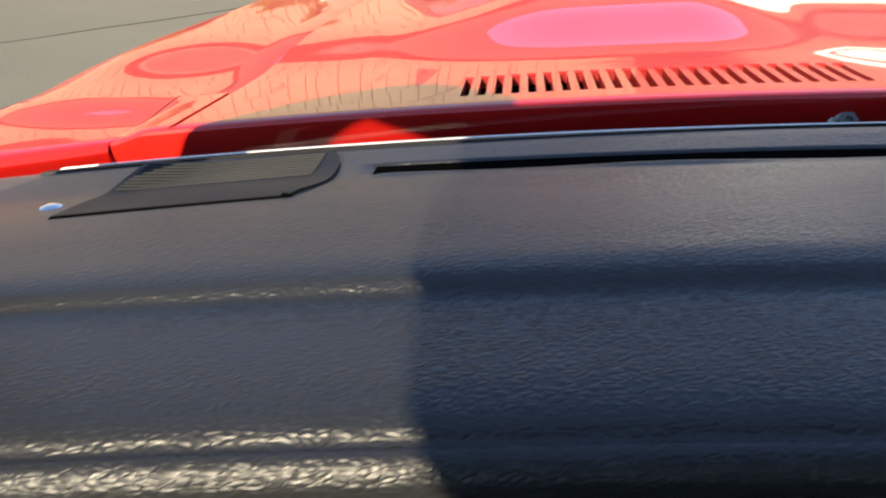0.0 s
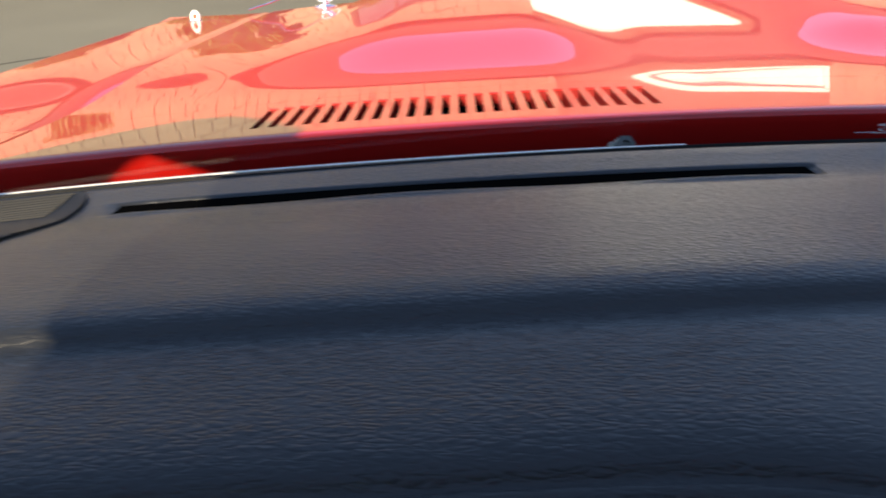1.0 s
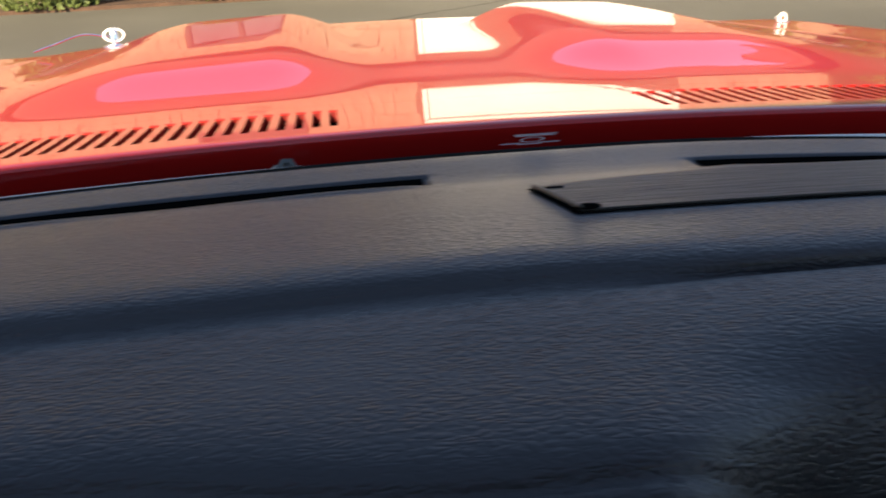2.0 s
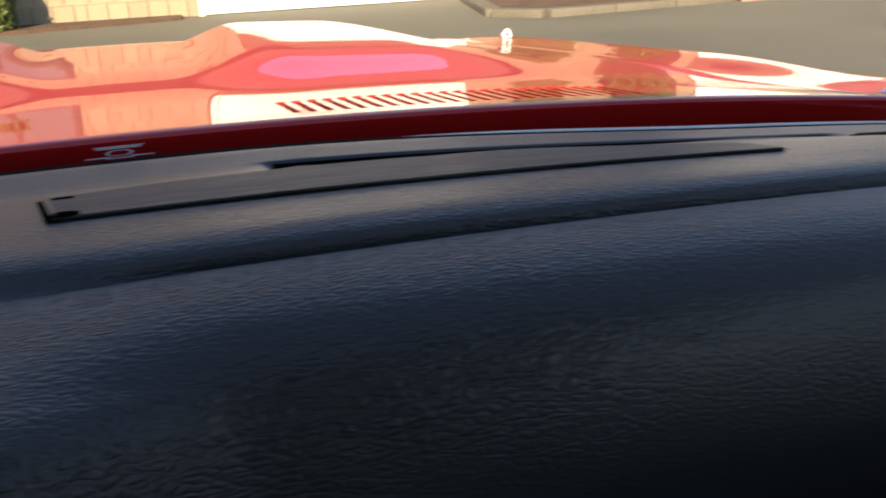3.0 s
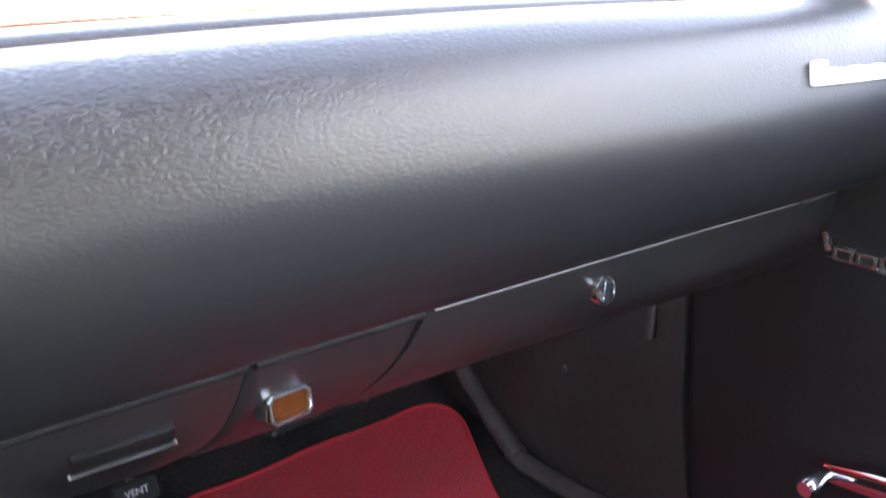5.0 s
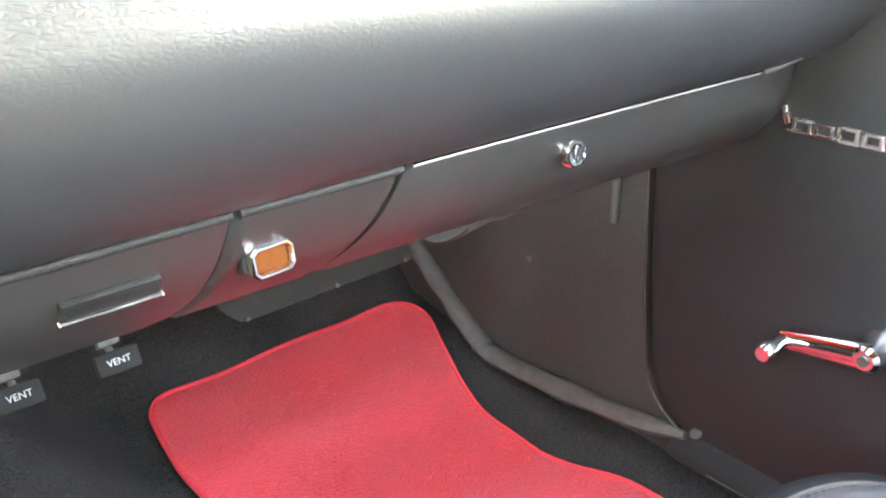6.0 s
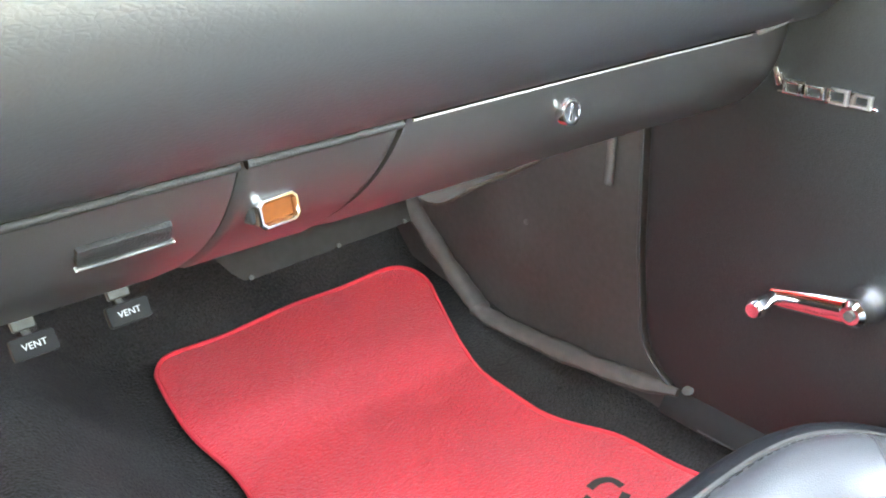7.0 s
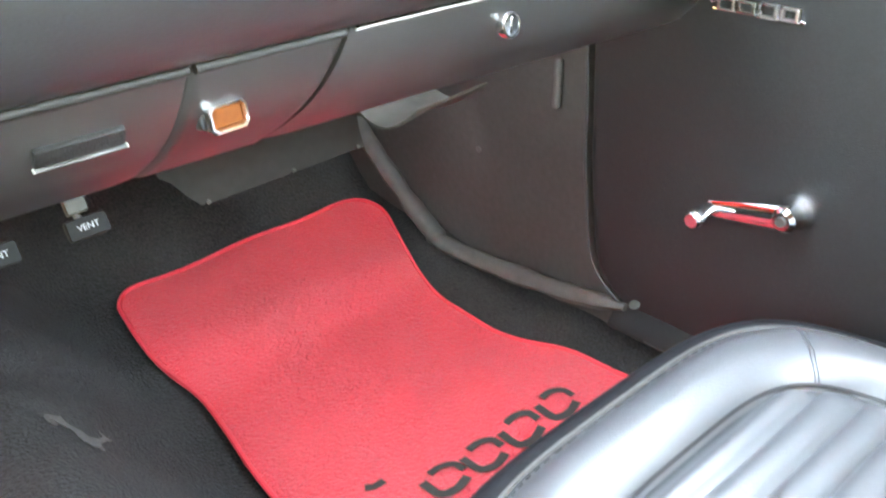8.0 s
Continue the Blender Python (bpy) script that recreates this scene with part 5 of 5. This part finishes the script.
def leaf_mesh(name, n, size):
    bm = bmesh.new()
    for _ in range(n):
        # a small pointed leaf on a lumpy shell
        a, h = random.uniform(0, 6.283), random.random()
        lump = 0.86 + 0.16 * noise.noise((math.cos(a) * 2.2, math.sin(a) * 2.2, h * 4.0)) + random.uniform(-0.10, 0.07)
        r = lump * (0.55 + 0.45 * math.sin(min(1.0, 0.25 + h * 0.95) * math.pi) ** 0.7) if h > 0.55 else lump * (0.82 + 0.18 * h / 0.55)
        p = Vector((r * math.cos(a), r * math.sin(a), h * (0.98 + 0.05 * random.random())))
        out = Vector((math.cos(a), math.sin(a), 0.4 + h)).normalized()
        d = (out + Vector((random.uniform(-1, 1), random.uniform(-1, 1), random.uniform(-0.6, 1)))).normalized()
        s = d.cross(Vector((random.uniform(-1, 1), random.uniform(-1, 1), random.uniform(-1, 1)))).normalized()
        L, w = size * random.uniform(0.7, 1.4), size * 0.32
        v = [bm.verts.new(q) for q in (p - d * L * 0.4, p + s * w, p + d * L * 0.6, p - s * w)]
        bm.faces.new(v)
    for _ in range(240):
        # top cap
        a, q = random.uniform(0, 6.283), math.sqrt(random.random()) * 0.7
        p = Vector((q * math.cos(a), q * math.sin(a), 1.0 + random.uniform(-0.06, 0.04)))
        d = Vector((random.uniform(-1, 1), random.uniform(-1, 1), random.uniform(0, 1))).normalized()
        s = d.cross(Vector((random.uniform(-1, 1), random.uniform(-1, 1), 0.3))).normalized()
        v = [bm.verts.new(x) for x in (p - d * size * 0.4, p + s * size * 0.3, p + d * size * 0.7, p - s * size * 0.3)]
        bm.faces.new(v)
    me = bpy.data.meshes.new(name)
    bm.to_mesh(me)
    bm.free()
    me.materials.append(LEAF)
    return me


LEAVES = [leaf_mesh("leaves", 5200, 0.085) for _ in range(3)]


def shrub(x, y, rx, ry, h, which, label="dense rounded green shrub in the planting bed"):
    s = thing("shrub", label, "shrub", "shrubs by the garages", at=(x, y, 0.06))
    ob = new("foliage", LEAVES[which % 3])
    ob.parent = s
    ob.scale = (rx, ry, h)
    ob.rotation_euler = (0, 0, which * 1.7)
    bm = bmesh.new()
    bmesh.ops.create_icosphere(bm, subdivisions=3, radius=1.0)
    for v in bm.verts:
        k = 0.74 + 0.10 * noise.noise(v.co * 2.4 + Vector((which, 0, 0)))
        v.co = Vector((v.co.x * rx * k, v.co.y * ry * k, h * 0.48 + v.co.z * h * 0.46 * (k + 0.2)))
    part("inner_twigs", bm, TWIG, s)
    for k in range(4):
        a = k * 1.6 + which
        part("stem", tube([(0.05 * math.cos(a), 0.05 * math.sin(a), -0.03), (0.3 * rx * math.cos(a), 0.3 * ry * math.sin(a), h * 0.5)], 0.02, 6, taper=lambda t: 1 - 0.5 * t), TWIG, s)
    return s


shrub(7.30, 14.45, 0.78, 0.62, 1.45, 0)
shrub(9.12, 13.95, 0.68, 0.66, 1.40, 1)
shrub(-4.0, 13.15, 0.80, 0.62, 1.30, 2, "dark green shrub against the shingled wall")
shrub(-1.75, 13.60, 0.80, 0.58, 1.20, 1, "dark green shrub against the shingled wall")
shrub(-6.4, 12.9, 0.8, 0.6, 1.3, 0, "dark green shrub against the shingled wall")
shrub(17.6, 15.0, 1.05, 0.80, 1.5, 2)
shrub(19.5, 15.2, 1.05, 0.80, 1.45, 0)
shrub(22.6, 16.0, 1.2, 0.85, 1.4, 1)

marker = thing("bed_marker", "small orange stake marker among the shrubs", "marker", at=(16.35, 14.1, 0.06))
part("stake", tube([(0, 0, -0.02), (0, 0, 0.35)], 0.03, 8), ORANGE, marker)
part("flag", lathe([(0.05, 0.30), (0.16, 0.36), (0.14, 0.50), (0.05, 0.56)], 16), ORANGE, marker)


# ---- the black car alongside ----
def black_car():
    c = thing("black_car", "glossy black car parked alongside on asphalt", "car")
    x0 = 1.66
    # half section from the flank's foot over the crease to the middle: offset inwards and height
    low = [(0.085, 0.25), (0.045, 0.36), (0.014, 0.50), (0.010, 0.62), (0.018, 0.72), (0.032, 0.768), (0.030, 0.782), (0.006, 0.7935), (0.0, 0.800)]
    high = [(0.0, 0.800), (0.004, 0.808), (0.018, 0.826), (0.036, 0.842), (0.060, 0.851), (0.12, 0.857), (0.24, 0.862), (0.34, 0.861), (0.44, 0.850), (0.56, 0.838), (0.75, 0.842), (0.95, 0.844)]

    def nose_y(d):
        d = min(d, 1.9 - d)
        return float(np.interp(d, [0.0, 0.04, 0.13, 0.56, 0.95], [1.062, 1.064, 1.078, 1.43, 1.47]))

    def span(d, v):
        return -3.3 + (nose_y(d) + 3.3) * v
    vs = line(0, 0.7, 20) + line(0.72, 1, 16)
    for s, name in ((1, "near"), (-1, "far")):
        xb = x0 if s > 0 else x0 + 1.9
        part("flank", sheet(lambda k, v: (xb + s * low[k][0], span(0.0, v), low[k][1]), list(range(len(low))), vs), BLACKPAINT, c)
        part("fender_top", sheet(lambda k, v: (xb + s * high[k][0], span(high[k][0], v), high[k][1] - 0.010 * smooth01(0.9, 1.0, v)), list(range(len(high))), vs), BLACKPAINT, c)
    part("front_end", sheet(lambda d, v: (x0 + d, nose_y(d) - 0.06 * v * v + 0.02 * math.sin(v * 3.14), float(np.interp(min(d, 1.9 - d), [q[0] for q in high], [q[1] for q in high])) - 0.011 - 0.55 * v), line(0.0, 1.9, 60), line(0, 1, 10)), BLACKPAINT, c)
    for s in (1, -1):
        xb = x0 if s > 0 else x0 + 1.9
        part("headlamp", sheet(lambda u, v: (xb + s * (0.010 + 0.20 * u), nose_y(0.2 * u) + 0.004 + 0.016 * math.sin(v * 3.14) * (0.6 + u), 0.785 - 0.085 * v), line(0, 1, 10), line(0, 1, 10), 0.02, (0, -1, 0)), LAMP, c, "pale headlamp at the fender corner")
        # tan band along the hood's slanting edge, painted for a sunlit reflection
        if s < 0:
            continue
        part("hood_trim", sheet(lambda u, v: (xb + s * (0.13 + 0.43 * u + 0.13 * v * (1 - 0.4 * u)), 1.078 + 0.352 * u + 0.034 * v * (1 - u), 0.858 + 0.004 * math.sin(v * 3.14)), line(0, 1, 14), line(0, 1, 6), 0.008), TAN, c, "tan band for the garage's reflection in the hood")
        part("hood_pin", lathe([(0.013, -0.004), (0.013, 0.003), (0.005, 0.005), (0.005, 0.020), (0.011, 0.023), (0.011, 0.031), (0.003, 0.035)], 16, at=(xb + s * 0.47, 1.28, 0.848)), STEEL, c)
    part("bumper", sheet(lambda d, v: (x0 + d, nose_y(d) + 0.03 * math.sin(v * 3.14), 0.50 - 0.12 * v), line(0.0, 1.9, 24), line(0, 1, 6), 0.04, (0, -1, 0)), CHROME, c)
    # cabin behind
    def house_pt(u, v):
        # rounded box outline, narrowing and drawn back towards the roof
        a = 2 * math.pi * u
        ca, sa = math.cos(a), math.sin(a)
        ex = math.copysign(abs(ca) ** 0.4, ca) * (0.80 - 0.20 * v)
        ey = math.copysign(abs(sa) ** 0.4, sa)
        return (x0 + 0.95 + ex, -1.62 + ey * (1.12 - (0.52 if ey > 0 else 0.46) * v), 0.84 + 0.42 * v)
    part("cabin_glass", sheet(house_pt, line(0, 1, 65), line(0, 1, 5)), BLACKPAINT, c)
    part("cabin_roof", sheet(lambda x, y: (x, y, 1.275 - 0.05 * (x - x0 - 0.95) ** 2 - 0.03 * (y + 1.6) ** 2), line(x0 + 0.36, x0 + 1.54, 12), line(-2.26, -1.04, 12), 0.04), BLACKPAINT, c)
    part("tail", sheet(lambda d, z: (x0 + d, -3.30 - 0.03 * math.sin(d / 1.9 * 3.14), z), line(0.01, 1.89, 16), line(0.27, 0.845, 8), 0.04, (0, 1, 0)), BLACKPAINT, c)
    part("rear_bumper", box((1.84, 0.08, 0.10), (x0 + 0.95, -3.37, 0.46), bevel=0.03), CHROME, c)
    part("hood_scoop", sheet(lambda x, y: (x, y, 0.834 + 0.039 * smooth01(0, 0.06, 0.46 - abs(x - x0 - 0.95)) * smooth01(-0.6, -0.2, y) * (1 - smooth01(0.86, 0.93, y))), line(x0 + 0.45, x0 + 1.45, 30), line(-0.6, 0.95, 24)), BLACKPAINT, c)
    for d in (0.10, 1.80):
        for y in (0.55, -2.3):
            w = part("wheel", lathe([(0.20, -0.10), (0.315, -0.10), (0.325, -0.06), (0.325, 0.06), (0.315, 0.10), (0.20, 0.10)], 28, axis=(1, 0, 0), at=(x0 + d, y, 0.325)), RUBBER, c)
            part("rim", lathe([(0.05, -0.09), (0.20, -0.095), (0.20, 0.095), (0.05, 0.09)], 20, axis=(1, 0, 0), at=(x0 + d, y, 0.325)), CHROME, w)


black_car()


# ---- shingles of the garage wall, last ----
def shingle_mesh(name, w):
    bm = bmesh.new()
    h, t0, t1 = 0.30, 0.006, 0.020
    vs = [(-w / 2, 0, 0), (w / 2, 0, 0), (w / 2, -t1, 0), (-w / 2, -t1, 0), (-w / 2, 0, h), (w / 2, 0, h), (w / 2, -t0, h), (-w / 2, -t0, h)]
    v = [bm.verts.new(q) for q in vs]
    for f in ((0, 1, 2, 3), (4, 7, 6, 5), (0, 4, 5, 1), (3, 2, 6, 7), (0, 3, 7, 4), (1, 5, 6, 2)):
        bm.faces.new([v[i] for i in f])
    bmesh.ops.recalc_face_normals(bm, faces=bm.faces)
    me = bpy.data.meshes.new(name)
    bm.to_mesh(me)
    bm.free()
    me.materials.append(SHINGLE)
    return me


WIDTHS = (0.18, 0.24, 0.30, 0.36)
SHINGLES = [shingle_mesh("shingle", w - 0.014) for w in WIDTHS]
shingled = tagged(new("shingle_siding"), "tan wood shingle siding in staggered courses", "siding", kind="structure")
rng = random.Random(5)
count = 0
rest_bm = bmesh.new()
for u0, u1, v in ((-22, 0.12, 0.0), (4.96, U2 - 0.56, 0.0), (U2 - 0.54, U2 - 0.08, V2), (U2 + 4.96, U2 + 5.6, V2), (U2 + 5.6, U2 + 24, 0.58)):
    for row in range(12):
        u = u0
        while u < u1 - 0.1:
            k = rng.randrange(4)
            w = WIDTHS[k]
            if u + w > u1:
                k = 0
                w = WIDTHS[0]
            if u >= u0 - 0.02 and u + w <= u1 + 0.02:
                m = Matrix.Translation(at(u + w / 2, v + 0.015, row * 0.275 + rng.uniform(-0.012, 0.0) + 0.012)) @ TURN.to_4x4()
                if count < 300 and -5.5 < u < 9.5 and row < 6:
                    ob = new("shingle", SHINGLES[k])
                    ob.parent = shingled
                    ob.matrix_local = m
                    count += 1
                else:
                    n0 = len(rest_bm.verts)
                    rest_bm.from_mesh(SHINGLES[k])
                    rest_bm.verts.ensure_lookup_table()
                    for vv in rest_bm.verts[n0:]:
                        vv.co = m @ vv.co
            u += w
far = part("far_shingles", rest_bm, SHINGLE, shingled, smooth=False)
tagged(far, kind="stuff")
